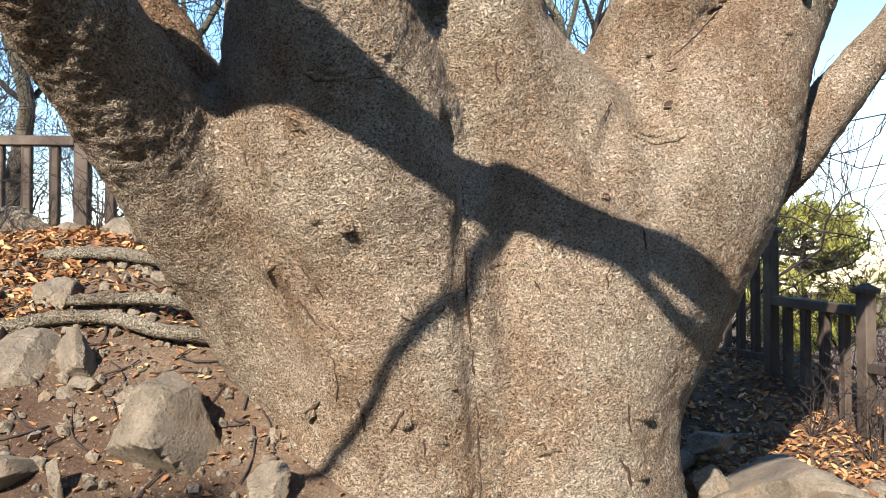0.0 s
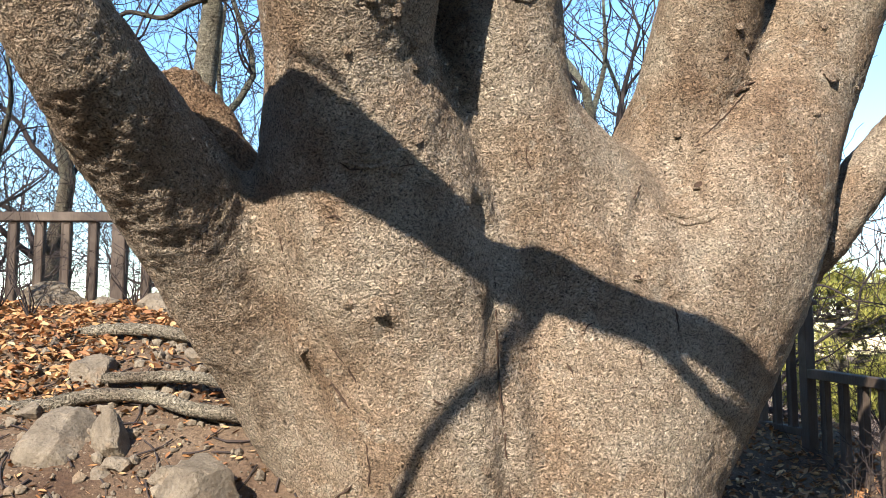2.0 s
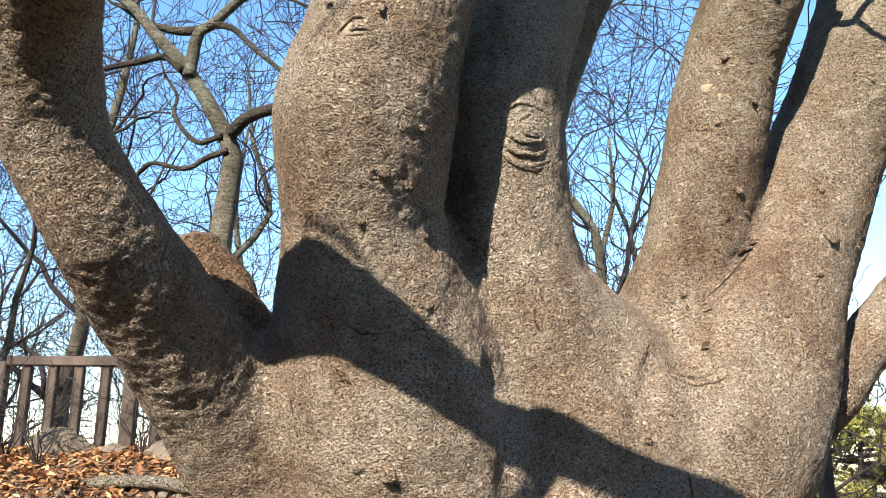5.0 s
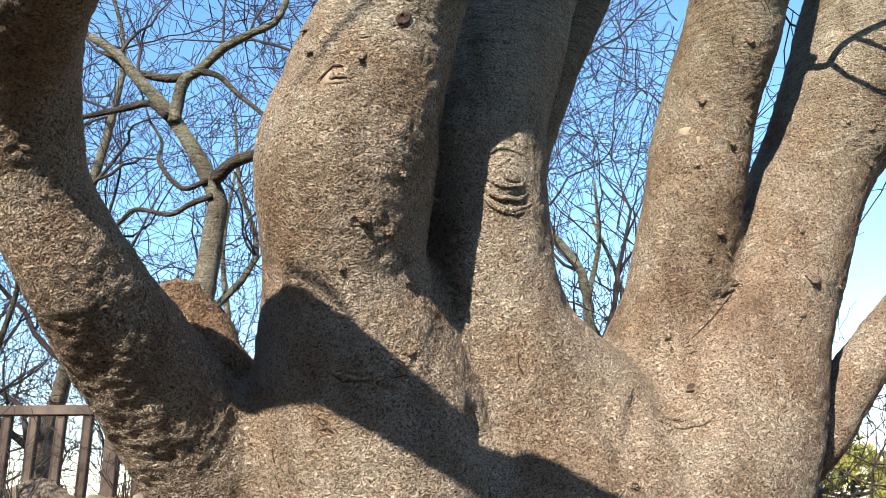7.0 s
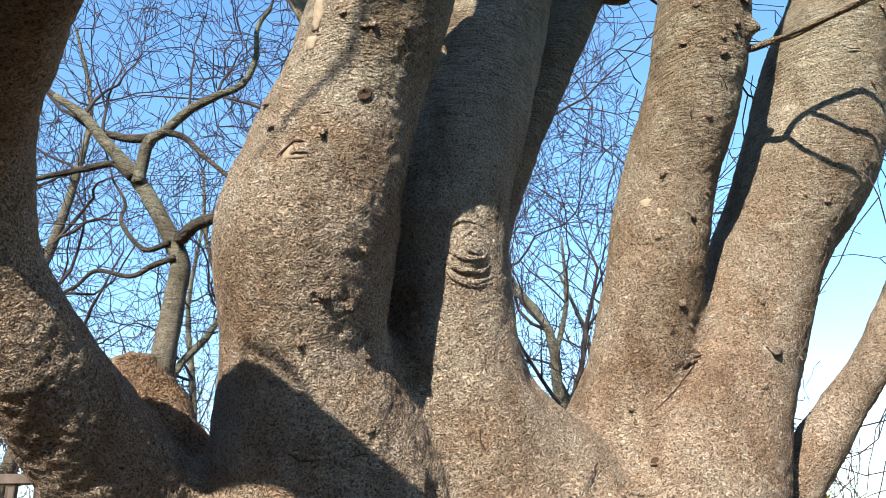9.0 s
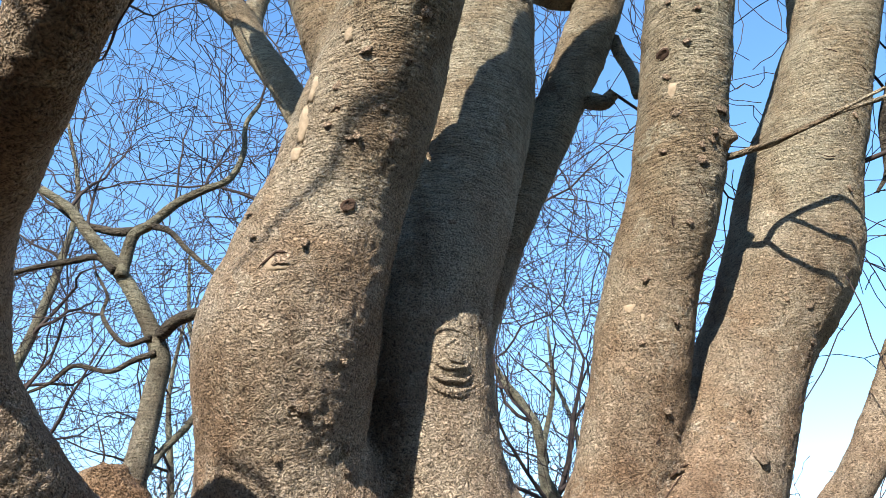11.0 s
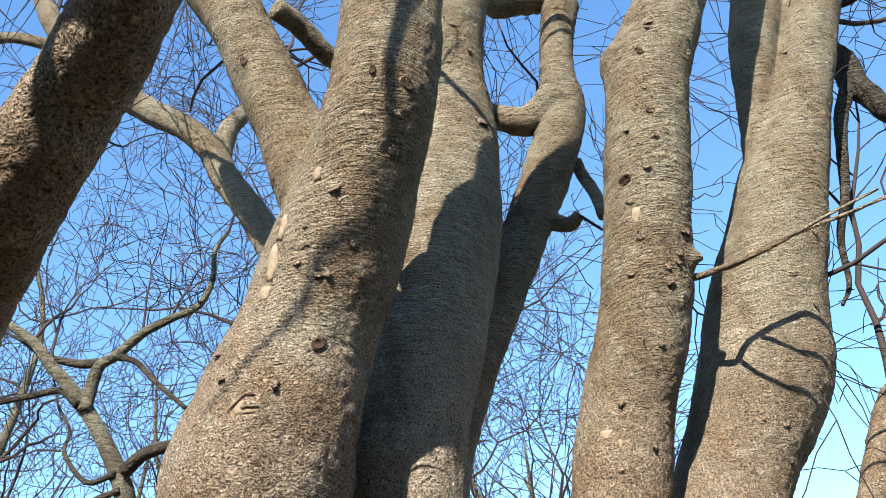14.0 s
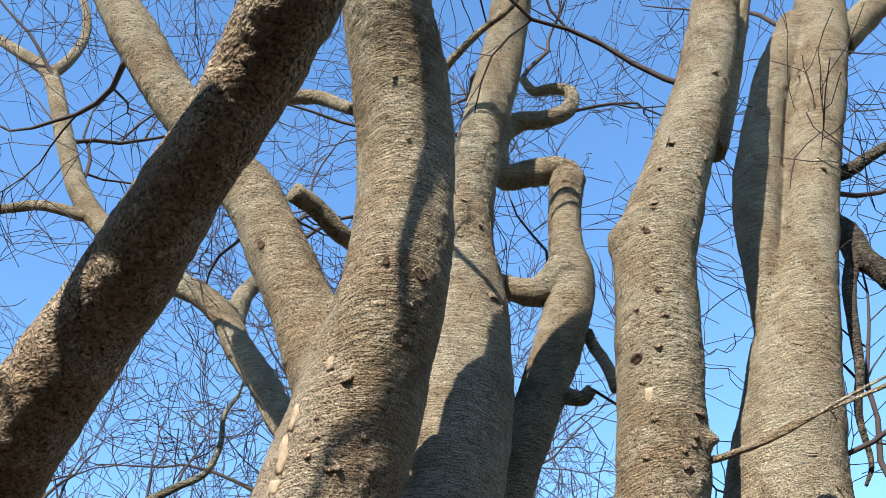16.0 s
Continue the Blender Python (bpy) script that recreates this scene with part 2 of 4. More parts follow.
LEFT_BANK = ((-400, -60), (-30, -3), (-4, -0.1), (0.5, 0.0), (1.6, 0.12), (2.4, 0.42), (3.0, 0.76), (3.2, 0.88), (3.5, 1.10), (3.9, 1.27), (4.2, 1.44), (4.6, 1.63), (5.2, 1.80), (6.0, 1.88), (7.2, 1.6), (10, 0.4), (20, -6), (60, -24), (300, -60), (4000, -60))
RIGHT_BANK = ((-400, -60), (-30, -3), (-4, -0.1), (0.5, 0.0), (2.4, 0.05), (3.4, 0.20), (4.5, 0.42), (5.5, 0.50), (6.5, 0.78), (7.2, 0.95), (8.2, 0.6), (10, -0.6), (20, -7), (60, -24), (300, -60), (4000, -60))


def ground_z(x, y, rough=True):
    s = np.clip((x + 0.6) / 1.9, 0, 1)
    s = s * s * (3 - 2 * s)
    z = lerp_table(y, LEFT_BANK) * (1 - s) + lerp_table(y, RIGHT_BANK) * s
    z = z - np.clip(x - 2.9, 0, 60) * 0.45 - np.clip(-x - 6, 0, 40) * 0.35
    if rough:
        z = z + 0.03 * noise.noise((x * 2.3, y * 2.3, 0.3)) + 0.014 * noise.noise((x * 8, y * 8, 3.1))
    return float(z)


def build_ground():
    near = list(np.arange(-5, 6.001, 0.09))
    far = [7, 9, 12, 17, 25, 40, 70, 130, 250, 600, 1500, 3500]
    xs = [-v for v in reversed(far)] + near + far
    ys = [-v for v in reversed(far)] + [-4, -3, -2, -1] + list(np.arange(-0.2, 8.5, 0.09)) + [9.2, 10] + far[2:]
    verts, faces = [], []
    for y in ys:
        for x in xs:
            verts.append((x, y, ground_z(x, y)))
    w = len(xs)
    for j in range(len(ys) - 1):
        for i in range(w - 1):
            a = j * w + i
            faces.append((a, a + 1, a + w + 1, a + w))
    me = mesh_from("ground", verts, faces, SOIL)
    tagged(part_mesh("ground", me), "dry brown soil bank with wood chips round the old tree", "ground", kind="structure")


build_ground()

# ---- the old tree ----
# rows of x, y, z, radius along each stem
STEMS = {
    "lobe_a": [(-0.1, 3.66, 0.1, 0.66), (-0.12, 3.62, 0.8, 0.57), (-0.16, 3.56, 1.3, 0.56), (-0.25, 3.5, 1.7, 0.55), (-0.36, 3.32, 2.05, 0.45), (-0.42, 3.12, 2.4, 0.36)],
    "lobe_b": [(0.45, 3.76, 0.1, 0.68), (0.45, 3.7, 0.8, 0.57), (0.47, 3.69, 1.3, 0.585), (0.5, 3.7, 1.7, 0.58), (0.42, 3.62, 2.05, 0.46), (0.25, 3.5, 2.35, 0.33)],
    "s0": [(-0.295, 3.791, 0.705, 0.379), (-0.518, 3.694, 1.168, 0.367), (-0.77, 3.542, 1.545, 0.303), (-0.941, 3.318, 1.839, 0.268), (-1.056, 3.087, 2.085, 0.245), (-1.139, 2.849, 2.287, 0.223), (-1.196, 2.613, 2.432, 0.194), (-1.253, 2.409, 2.595, 0.167), (-1.336, 2.262, 2.816, 0.164), (-1.272, 2.029, 3.052, 0.157), (-1.007, 1.656, 3.15, 0.128), (-0.794, 1.374, 3.204, 0.108), (-0.667, 1.223, 3.292, 0.101), (-0.561, 1.118, 3.383, 0.097), (-0.446, 0.965, 3.406, 0.093), (-0.322, 0.8, 3.456, 0.086), (-0.206, 0.662, 3.549, 0.083), (-0.088, 0.491, 3.617, 0.08), (0.068, 0.295, 3.695, 0.076), (0.224, 0.098, 3.773, 0.072), (0.38, -0.099, 3.851, 0.068)],
    "s1": [(-0.36, 3.3, 2.03, 0.45), (-0.429, 3.076, 2.429, 0.33), (-0.453, 2.904, 2.726, 0.31), (-0.428, 2.749, 3.013, 0.332), (-0.376, 2.679, 3.239, 0.305), (-0.258, 2.613, 3.562, 0.265), (-0.131, 2.485, 3.871, 0.254), (-0.035, 2.347, 4.108, 0.227), (0.06, 2.182, 4.406, 0.211), (0.111, 2.12, 4.97, 0.213), (0.09, 1.94, 5.365, 0.219), (0.033, 1.693, 5.675, 0.202), (0.009, 1.52, 5.989, 0.185), (0.12, 1.6, 6.39, 0.18), (0.26, 1.47, 6.69, 0.175), (0.4, 1.16, 7.2, 0.15)],
    "s1b": [(-0.112, 2.541, 3.917, 0.172), (-0.25, 2.581, 4.249, 0.16), (-0.368, 2.568, 4.577, 0.149), (-0.506, 2.583, 4.951, 0.149), (-0.674, 2.574, 5.341, 0.14), (-1.055, 2.509, 5.881, 0.13), (-1.39, 2.444, 6.476, 0.135), (-1.65, 2.397, 6.987, 0.13)],
    "s2": [(0.292, 3.509, 1.962, 0.351), (0.214, 3.401, 2.363, 0.312), (0.079, 3.299, 2.718, 0.303), (0.06, 3.194, 3.207, 0.29), (0.098, 3.219, 3.596, 0.315), (0.195, 3.351, 4.061, 0.337), (0.326, 3.523, 4.711, 0.345), (0.444, 3.561, 5.381, 0.266), (0.494, 3.522, 5.943, 0.187), (0.651, 3.394, 6.74, 0.163), (0.868, 3.345, 7.558, 0.167), (1.045, 3.246, 8.385, 0.158)],
    "s2b": [(0.2, 3.65, 3, 0.14), (0.27, 3.74, 3.41, 0.145), (0.46, 3.8, 4, 0.15), (0.66, 3.82, 4.45, 0.145), (0.84, 3.8, 4.82, 0.14), (1.04, 3.8, 5.28, 0.15), (1.19, 3.8, 5.76, 0.155), (1.21, 3.8, 6.18, 0.11), (1.31, 3.8, 6.76, 0.125)],
    "s3": [(0.72, 3.859, 2.05, 0.3), (0.858, 3.771, 2.448, 0.259), (0.947, 3.667, 2.697, 0.239), (1.025, 3.56, 3.054, 0.223), (1.132, 3.471, 3.538, 0.218), (1.239, 3.326, 3.882, 0.218), (1.317, 3.166, 4.317, 0.211), (1.386, 2.986, 4.921, 0.208), (1.465, 2.916, 5.267, 0.213), (1.653, 2.866, 5.712, 0.188), (2.018, 2.786, 6.512, 0.173), (2.344, 2.715, 7.42, 0.163)],
    "s4": [(0.711, 3.75, 1.452, 0.513), (0.945, 3.705, 1.794, 0.454), (1.111, 3.656, 2.069, 0.389), (1.212, 3.674, 2.35, 0.353), (1.441, 3.742, 2.81, 0.294), (1.683, 3.738, 3.345, 0.272), (1.931, 3.701, 3.782, 0.327), (2.07, 3.641, 4.248, 0.297), (2.337, 3.581, 4.952, 0.243), (2.614, 3.521, 5.625, 0.198), (2.931, 3.462, 6.447, 0.193), (3.456, 3.413, 7.754, 0.218), (3.733, 3.363, 8.536, 0.198)],
    "s4b": [(2.2, 3.58, 4.9, 0.1), (2.26, 3.55, 5.23, 0.1), (2.36, 3.5, 5.79, 0.13), (2.51, 3.48, 6.3, 0.16), (2.75, 3.45, 6.94, 0.14), (3.02, 3.42, 7.54, 0.14), (3.39, 3.4, 8.15, 0.14)],
    "s5": [(1.188, 3.959, 1.701, 0.139), (1.399, 3.914, 1.896, 0.125), (1.57, 3.848, 2.082, 0.117), (1.739, 3.831, 2.318, 0.117), (1.931, 3.834, 2.55, 0.11), (2.139, 3.813, 2.819, 0.096), (2.366, 3.813, 3.211, 0.082), (2.639, 3.813, 3.711, 0.073)],
}
CELL = 0.02


def solid_field():
    """A distance field of all stems, softly joined, on a regular grid."""
    low, high = np.array((-2.2, 0.0, 0.3)), np.array((4.2, 4.7, 8.8))
    size = np.ceil((high - low) / CELL).astype(int)
    field = np.full(size, 0.25, np.float32)
    axes = [low[i] + CELL * np.arange(size[i]) for i in range(3)]
    for name, knots in STEMS.items():
        pts = curve_points(knots, 5)
        own_lo = np.maximum(((pts[:, :3].min(0) - pts[:, 3].max() - 0.15 - low) / CELL).astype(int), 0)
        own_hi = np.minimum(((pts[:, :3].max(0) + pts[:, 3].max() + 0.15 - low) / CELL).astype(int) + 1, size)
        if (own_hi <= own_lo).any():
            continue
        own = np.full(own_hi - own_lo, 0.25, np.float32)
        for a, b in zip(pts[:-1], pts[1:]):
            r = max(a[3], b[3]) + 0.14
            lo = np.maximum(((np.minimum(a, b)[:3] - r - low) / CELL).astype(int), own_lo)
            hi = np.minimum(((np.maximum(a, b)[:3] + r - low) / CELL).astype(int) + 1, own_hi)
            if (hi <= lo).any():
                continue
            X, Y, Z = np.meshgrid(*[axes[i][lo[i]:hi[i]].astype(np.float32) for i in range(3)], indexing="ij", sparse=True)
            d = (b - a)[:3]
            L = float(d @ d)
            s = np.clip(((X - a[0]) * d[0] + (Y - a[1]) * d[1] + (Z - a[2]) * d[2]) / L, 0, 1)
            dist = np.sqrt((X - a[0] - s * d[0]) ** 2 + (Y - a[1] - s * d[1]) ** 2 + (Z - a[2] - s * d[2]) ** 2) - (a[3] + s * (b[3] - a[3]))
            o = lo - own_lo
            e = hi - own_lo
            view = own[o[0]:e[0], o[1]:e[1], o[2]:e[2]]
            np.minimum(view, dist, out=view)
        view = field[own_lo[0]:own_hi[0], own_lo[1]:own_hi[1], own_lo[2]:own_hi[2]]
        k = SOFT.get(name, 0.05)
        h = np.maximum(k - np.abs(view - own), 0) / k
        view[...] = np.minimum(view, own) - h * h * k * 0.25
    return field, low, axes


SOFT = {"lobe_b": 0.045, "s0": 0.16, "s1": 0.16, "s2": 0.05, "s3": 0.10, "s4": 0.10, "s5": 0.04, "s1b": 0.1, "s2b": 0.03, "s4b": 0.03}


def carve(field, axes, low):
    """Lumps, hollows and knot holes: rows of x, y, z, radius, depth (minus sinks in)."""
    for x, y, z, r, amount in LUMPS:
        c = np.array((x, y, z))
        lo = np.maximum(((c - 2 * r - low) / CELL).astype(int), 0)
        hi = np.minimum(((c + 2 * r - low) / CELL).astype(int) + 1, field.shape)
        if (hi <= lo).any():
            continue
        X, Y, Z = np.meshgrid(*[axes[i][lo[i]:hi[i]] for i in range(3)], indexing="ij", sparse=True)
        g = np.exp(-((X - x) ** 2 + (Y - y) ** 2 + (Z - z) ** 2) / (0.5 * r * r))
        field[lo[0]:hi[0], lo[1]:hi[1], lo[2]:hi[2]] -= (amount * g).astype(np.float32)


LUMPS = [
    (-0.08, 2.42, 4.5, 0.16, 0.09), (-0.05, 2.38, 4.62, 0.14, 0.07), (-0.01, 2.905, 2.531, 0.08, -0.06), (0.009, 2.924, 2.452, 0.07, -0.05), (0.019, 2.943, 2.383, 0.06, -0.04), (0.439, 3.267, 2.6, 0.12, -0.03),
    (0.62, 3.45, 2.55, 0.1, -0.02), (1.228, 2.886, 5.267, 0.14, 0.06), (-0.7, 2.92, 1.7, 0.05, 0.03), (-0.66, 2.94, 1.6, 0.04, 0.035), (-0.6, 2.98, 1.55, 0.045, 0.03), (-0.72, 2.95, 1.55, 0.05, -0.03),
    (-0.56, 2.95, 1.66, 0.05, -0.025), (-0.38, 2.92, 1.72, 0.05, 0.025), (-0.3, 2.93, 1.68, 0.05, -0.02), (-0.66, 3.05, 1.62, 0.1, 0.03), (-0.62, 3.02, 1.5, 0.07, 0.03), (-0.35, 2.95, 1.77, 0.06, -0.025),
    (0.187, 2.924, 3.022, 0.1, 0.03), (-0.603, 2.631, 3.022, 0.14, 0.03), (1.535, 3.067, 4.139, 0.08, 0.06), (0.118, 1.906, 4.156, 0.07, -0.03), (-0.187, 2.293, 3.403, 0.03, -0.05), (1.188, 2.947, 4.495, 0.04, -0.06),
]


# creases between the stems: x, y, z along each, then width and depth
GROOVES = [
    ([(0.07, 3.1, 2.05), (0.08, 3.06, 1.76), (0.08, 3.05, 1.52), (0.11, 3.07, 1.27), (0.13, 3.1, 1.02), (0.14, 3.11, 0.6)], 0.05, 0.05),
    ([(-0.68, 2.86, 1.92), (-0.63, 2.92, 1.72), (-0.45, 3.02, 1.5)], 0.055, 0.04),
    ([(1.16, 3.486, 2.706), (0.922, 3.36, 2.462), (0.783, 3.292, 2.34), (0.65, 3.22, 2.14), (0.62, 3.18, 2.02), (0.67, 3.16, 1.87), (0.8, 3.21, 1.77)], 0.05, 0.034),
    ([(0.438, 3.129, 2.324), (0.51, 3.19, 2.2), (0.57, 3.17, 2.02), (0.62, 3.15, 1.89)], 0.05, 0.022),
    ([(-0.02, 3.03, 2.15), (0.02, 3.06, 2.1), (0.06, 3.08, 2.04)], 0.05, 0.02),
]
for line, width, depth in GROOVES:
    row = curve_points([(*p, width) for p in line], 5)
    LUMPS += [(x, y, z, width, -depth) for x, y, z, _ in row]
_rng = np.random.RandomState(12)
# buttress ribs and dimples that make the trunk uneven
for _ in range(150):
    k = STEMS[("lobe_a", "lobe_b", "s0", "s1", "s2", "s3", "s4")[_rng.randint(7)]]
    x, y, z, r = k[_rng.randint(len(k))]
    a = _rng.uniform(-1.4, 1.4)
    LUMPS.append((x + r * math.sin(a), y - r * math.cos(a), z + _rng.uniform(-0.2, 0.2), _rng.uniform(0.05, 0.16), _rng.uniform(-0.011, 0.011)))


def surface_nets(field, low):
    """Turns the field's zero level into a quad mesh."""
    inside = field < 0
    nx, ny, nz = [n - 1 for n in field.shape]
    count = np.zeros((nx, ny, nz), np.int8)
    corners = [(i, j, k) for i in (0, 1) for j in (0, 1) for k in (0, 1)]
    for i, j, k in corners:
        count += inside[i:i + nx, j:j + ny, k:k + nz]
    active = np.argwhere((count > 0) & (count < 8))
    index = np.full((nx, ny, nz), -1, np.int32)
    index[tuple(active.T)] = np.arange(len(active))
    total, hits = np.zeros((len(active), 3)), np.zeros(len(active))
    for a in corners:
        for ax in range(3):
            if a[ax]:
                continue
            b = list(a)
            b[ax] = 1
            fa = field[tuple((active + a).T)]
            fb = field[tuple((active + b).T)]
            cross = (fa < 0) != (fb < 0)
            s = np.where(cross, fa / np.where(cross, fa - fb, 1), 0)
            pos = np.array(a, float) + s[:, None] * (np.array(b) - np.array(a))
            total[cross] += pos[cross]
            hits[cross] += 1
    verts = low + CELL * (active + total / hits[:, None])
    faces = []
    for ax in range(3):
        u, v = (ax + 1) % 3, (ax + 2) % 3
        e0 = np.take(inside, range(0, field.shape[ax] - 1), ax)
        e1 = np.take(inside, range(1, field.shape[ax]), ax)
        for sign in (0, 1):
            cells = np.argwhere((e0 & ~e1) if sign == 0 else (~e0 & e1))
            lim = np.array((nx, ny, nz))
            ok = (cells[:, u] > 0) & (cells[:, v] > 0) & (cells[:, u] < lim[u]) & (cells[:, v] < lim[v])
            cells = cells[ok]
            du, dv = np.zeros(3, int), np.zeros(3, int)
            du[u], dv[v] = 1, 1
            q = [index[tuple(c.T)] for c in (cells - du - dv, cells - dv, cells, cells - du)]
            quad = np.stack(q if sign == 0 else q[::-1], 1)
            faces.append(quad[(quad >= 0).all(1)])
    return verts, np.vstack(faces)


def build_old_tree():
    tree = thing("old_tree", "huge old multi-stemmed tree with grey-brown bark in winter", "tree")
    field, low, axes = solid_field()
    carve(field, axes, low)
    verts, faces = surface_nets(field, low)
    me = bpy.data.meshes.new("trunk")
    me.vertices.add(len(verts))
    me.vertices.foreach_set("co", verts.astype(np.float32).ravel())
    me.loops.add(faces.size)
    me.loops.foreach_set("vertex_index", faces.astype(np.int32).ravel())
    me.polygons.add(len(faces))
    me.polygons.foreach_set("loop_start", np.arange(0, faces.size, 4, dtype=np.int32))
    me.polygons.foreach_set("use_smooth", np.ones(len(faces), bool))
    me.update(calc_edges=True)
    me.validate()
    me.materials.append(BARK)
    trunk = part_mesh("trunk", me, tree, "broad fused trunk with several thick leaning stems")
    sub = trunk.modifiers.new("fine", "SUBSURF")
    sub.levels = sub.render_levels = 1
    for size, strength in ((0.4, 0.045), (0.1, 0.011), (0.028, 0.012)):
        tex = bpy.data.textures.new("bark_relief", "CLOUDS")
        tex.noise_scale, tex.noise_depth, tex.noise_basis = size, 4, "ORIGINAL_PERLIN"
        m = trunk.modifiers.new("relief", "DISPLACE")
        m.texture, m.strength, m.mid_level, m.texture_coords = tex, strength, 0.5, "LOCAL"
    return tree


old_tree = build_old_tree()


# ---- limbs of the old tree ----
BOUGHS = [
    [(-0.36, 4, 4.5, 0.096), (-0.65, 4.09, 4.96, 0.098), (-0.83, 4.18, 5.33, 0.098), (-1.02, 4.27, 5.66, 0.097), (-1.18, 4.36, 6.01, 0.096), (-1.39, 4.44, 6.29, 0.094), (-1.65, 4.5, 6.5, 0.098), (-1.92, 4.52, 6.72, 0.098), (-2.32, 4.63, 7.18, 0.097), (-2.74, 4.76, 7.82, 0.093), (-3.12, 4.89, 8.7, 0.09), (-3.56, 5.01, 9.83, 0.087), (-3.86, 5.14, 10.34, 0.078), (-4.34, 5.27, 10.89, 0.067), (-4.89, 5.4, 11.48, 0.055)],
    [(-3.71, 5.1, 10.11, 0.068), (-3.6, 5.17, 10.61, 0.061), (-3.62, 5.25, 11.21, 0.054), (-3.84, 5.33, 11.99, 0.047), (-4.37, 5.4, 13.18, 0.039)],
    [(-2.5, 4.66, 7.38, 0.055), (-2.97, 4.73, 7.62, 0.049), (-3.31, 4.82, 7.7, 0.044), (-3.73, 4.9, 7.71, 0.04)],
    [(1.57, 3.08, 4.065, 0.012), (1.598, 2.949, 4.019, 0.011), (1.677, 2.852, 4.009, 0.01), (1.78, 2.804, 4.042, 0.01), (1.95, 2.72, 4.1, 0.008), (2.15, 2.6, 4.15, 0.006)],
    [(-1.14, 4.45, 5.96, 0.084), (-1.11, 4.49, 6.29, 0.074), (-1.01, 4.53, 6.52, 0.062), (-0.91, 4.56, 6.76, 0.05), (-0.8, 4.6, 7.17, 0.037)],
    [(1.28, 3.8, 6.61, 0.127), (1.33, 3.8, 6.77, 0.122), (1.26, 3.8, 6.87, 0.115), (1.06, 3.8, 6.85, 0.107), (0.87, 3.8, 6.81, 0.099), (0.82, 3.8, 6.97, 0.093), (0.87, 3.8, 7.27, 0.088), (1.03, 3.8, 7.46, 0.081), (1.26, 3.8, 7.5, 0.073), (1.46, 3.8, 7.62, 0.066), (1.52, 3.8, 7.85, 0.059), (1.39, 3.8, 7.91, 0.05), (1.22, 3.8, 7.88, 0.041), (1.14, 3.8, 8.06, 0.033)],
    [(1.15, 3.75, 5.82, 0.13), (0.98, 3.77, 5.67, 0.107), (0.82, 3.78, 5.69, 0.086), (0.7, 3.8, 5.78, 0.066)],
    [(0.87, 3.8, 4.94, 0.066), (1, 3.77, 4.87, 0.055), (1.09, 3.73, 4.82, 0.045), (1.15, 3.7, 4.86, 0.036)],
    [(1.32, 3.8, 4.92, 0.036), (1.31, 3.83, 5.1, 0.038), (1.26, 3.87, 5.3, 0.039), (1.25, 3.9, 5.42, 0.039)],
    [(-0.767, 2.49, 6.271, 0.048), (-0.543, 2.444, 5.992, 0.043), (-0.348, 2.397, 5.899, 0.039), (-0.227, 2.351, 5.769, 0.035), (-0.144, 2.304, 5.657, 0.032)],
    [(-0.45, 2.537, 5.304, 0.054), (-0.339, 2.649, 5.295, 0.053), (-0.237, 2.751, 5.23, 0.051), (-0.125, 2.862, 5.211, 0.05)],
    [(1.46, 3.2, 4.1, 0.02), (1.52, 3.12, 4.07, 0.017), (1.557, 3.071, 4.062, 0.016), (1.622, 3.092, 4.091, 0.015), (1.69, 3.095, 4.115, 0.014), (1.811, 3.055, 4.163, 0.013), (1.959, 3.043, 4.227, 0.012), (2.041, 3.022, 4.253, 0.01), (2.25, 2.98, 4.3, 0.008), (2.5, 2.9, 4.38, 0.005)],
    [(1.71, 3.07, 4.12, 0.012), (1.805, 2.93, 4.107, 0.011), (1.921, 2.895, 4.144, 0.01), (2.1, 2.83, 4.18, 0.008), (2.3, 2.75, 4.22, 0.006)],
    [(3.08, 3.8, 6.26, 0.109), (3.16, 3.76, 6.08, 0.097), (3.14, 3.72, 5.85, 0.085), (3.18, 3.68, 5.71, 0.074), (3.22, 3.64, 5.52, 0.063), (3.39, 3.6, 5.48, 0.053)],
    [(3.12, 3.75, 5.88, 0.053), (2.98, 3.74, 5.62, 0.045), (2.88, 3.73, 5.33, 0.037), (2.78, 3.73, 4.97, 0.029), (2.64, 3.72, 4.65, 0.022), (2.58, 3.71, 4.34, 0.015), (2.49, 3.7, 4.2, 0.009)],
    [(3.12, 3.6, 6.5, 0.059), (3.26, 3.53, 6.51, 0.051), (3.41, 3.47, 6.58, 0.043), (3.62, 3.4, 6.67, 0.035)],
    [(0.385, 3.049, 7.056, 0.032), (0.503, 2.931, 7.115, 0.028), (0.661, 2.803, 7.193, 0.024), (0.858, 2.685, 7.272, 0.02), (0.966, 2.557, 7.322, 0.015)],
    [(1.99, 2.95, 6.04, 0.086), (2.15, 2.94, 6.41, 0.086), (2.39, 2.92, 7.03, 0.088), (2.66, 2.91, 7.76, 0.09), (2.88, 2.9, 8.45, 0.091)],
    [(3.7, 3.45, 7.97, 0.139), (4.02, 3.37, 8.26, 0.13), (4.3, 3.28, 8.48, 0.119), (4.74, 3.2, 8.81, 0.109)],
]
for i, knots in enumerate(BOUGHS):
    made = Tubes()
    made.tube(curve_points(knots, 6), 12, 0.06, i)
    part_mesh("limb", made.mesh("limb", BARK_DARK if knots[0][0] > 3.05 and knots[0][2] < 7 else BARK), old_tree)


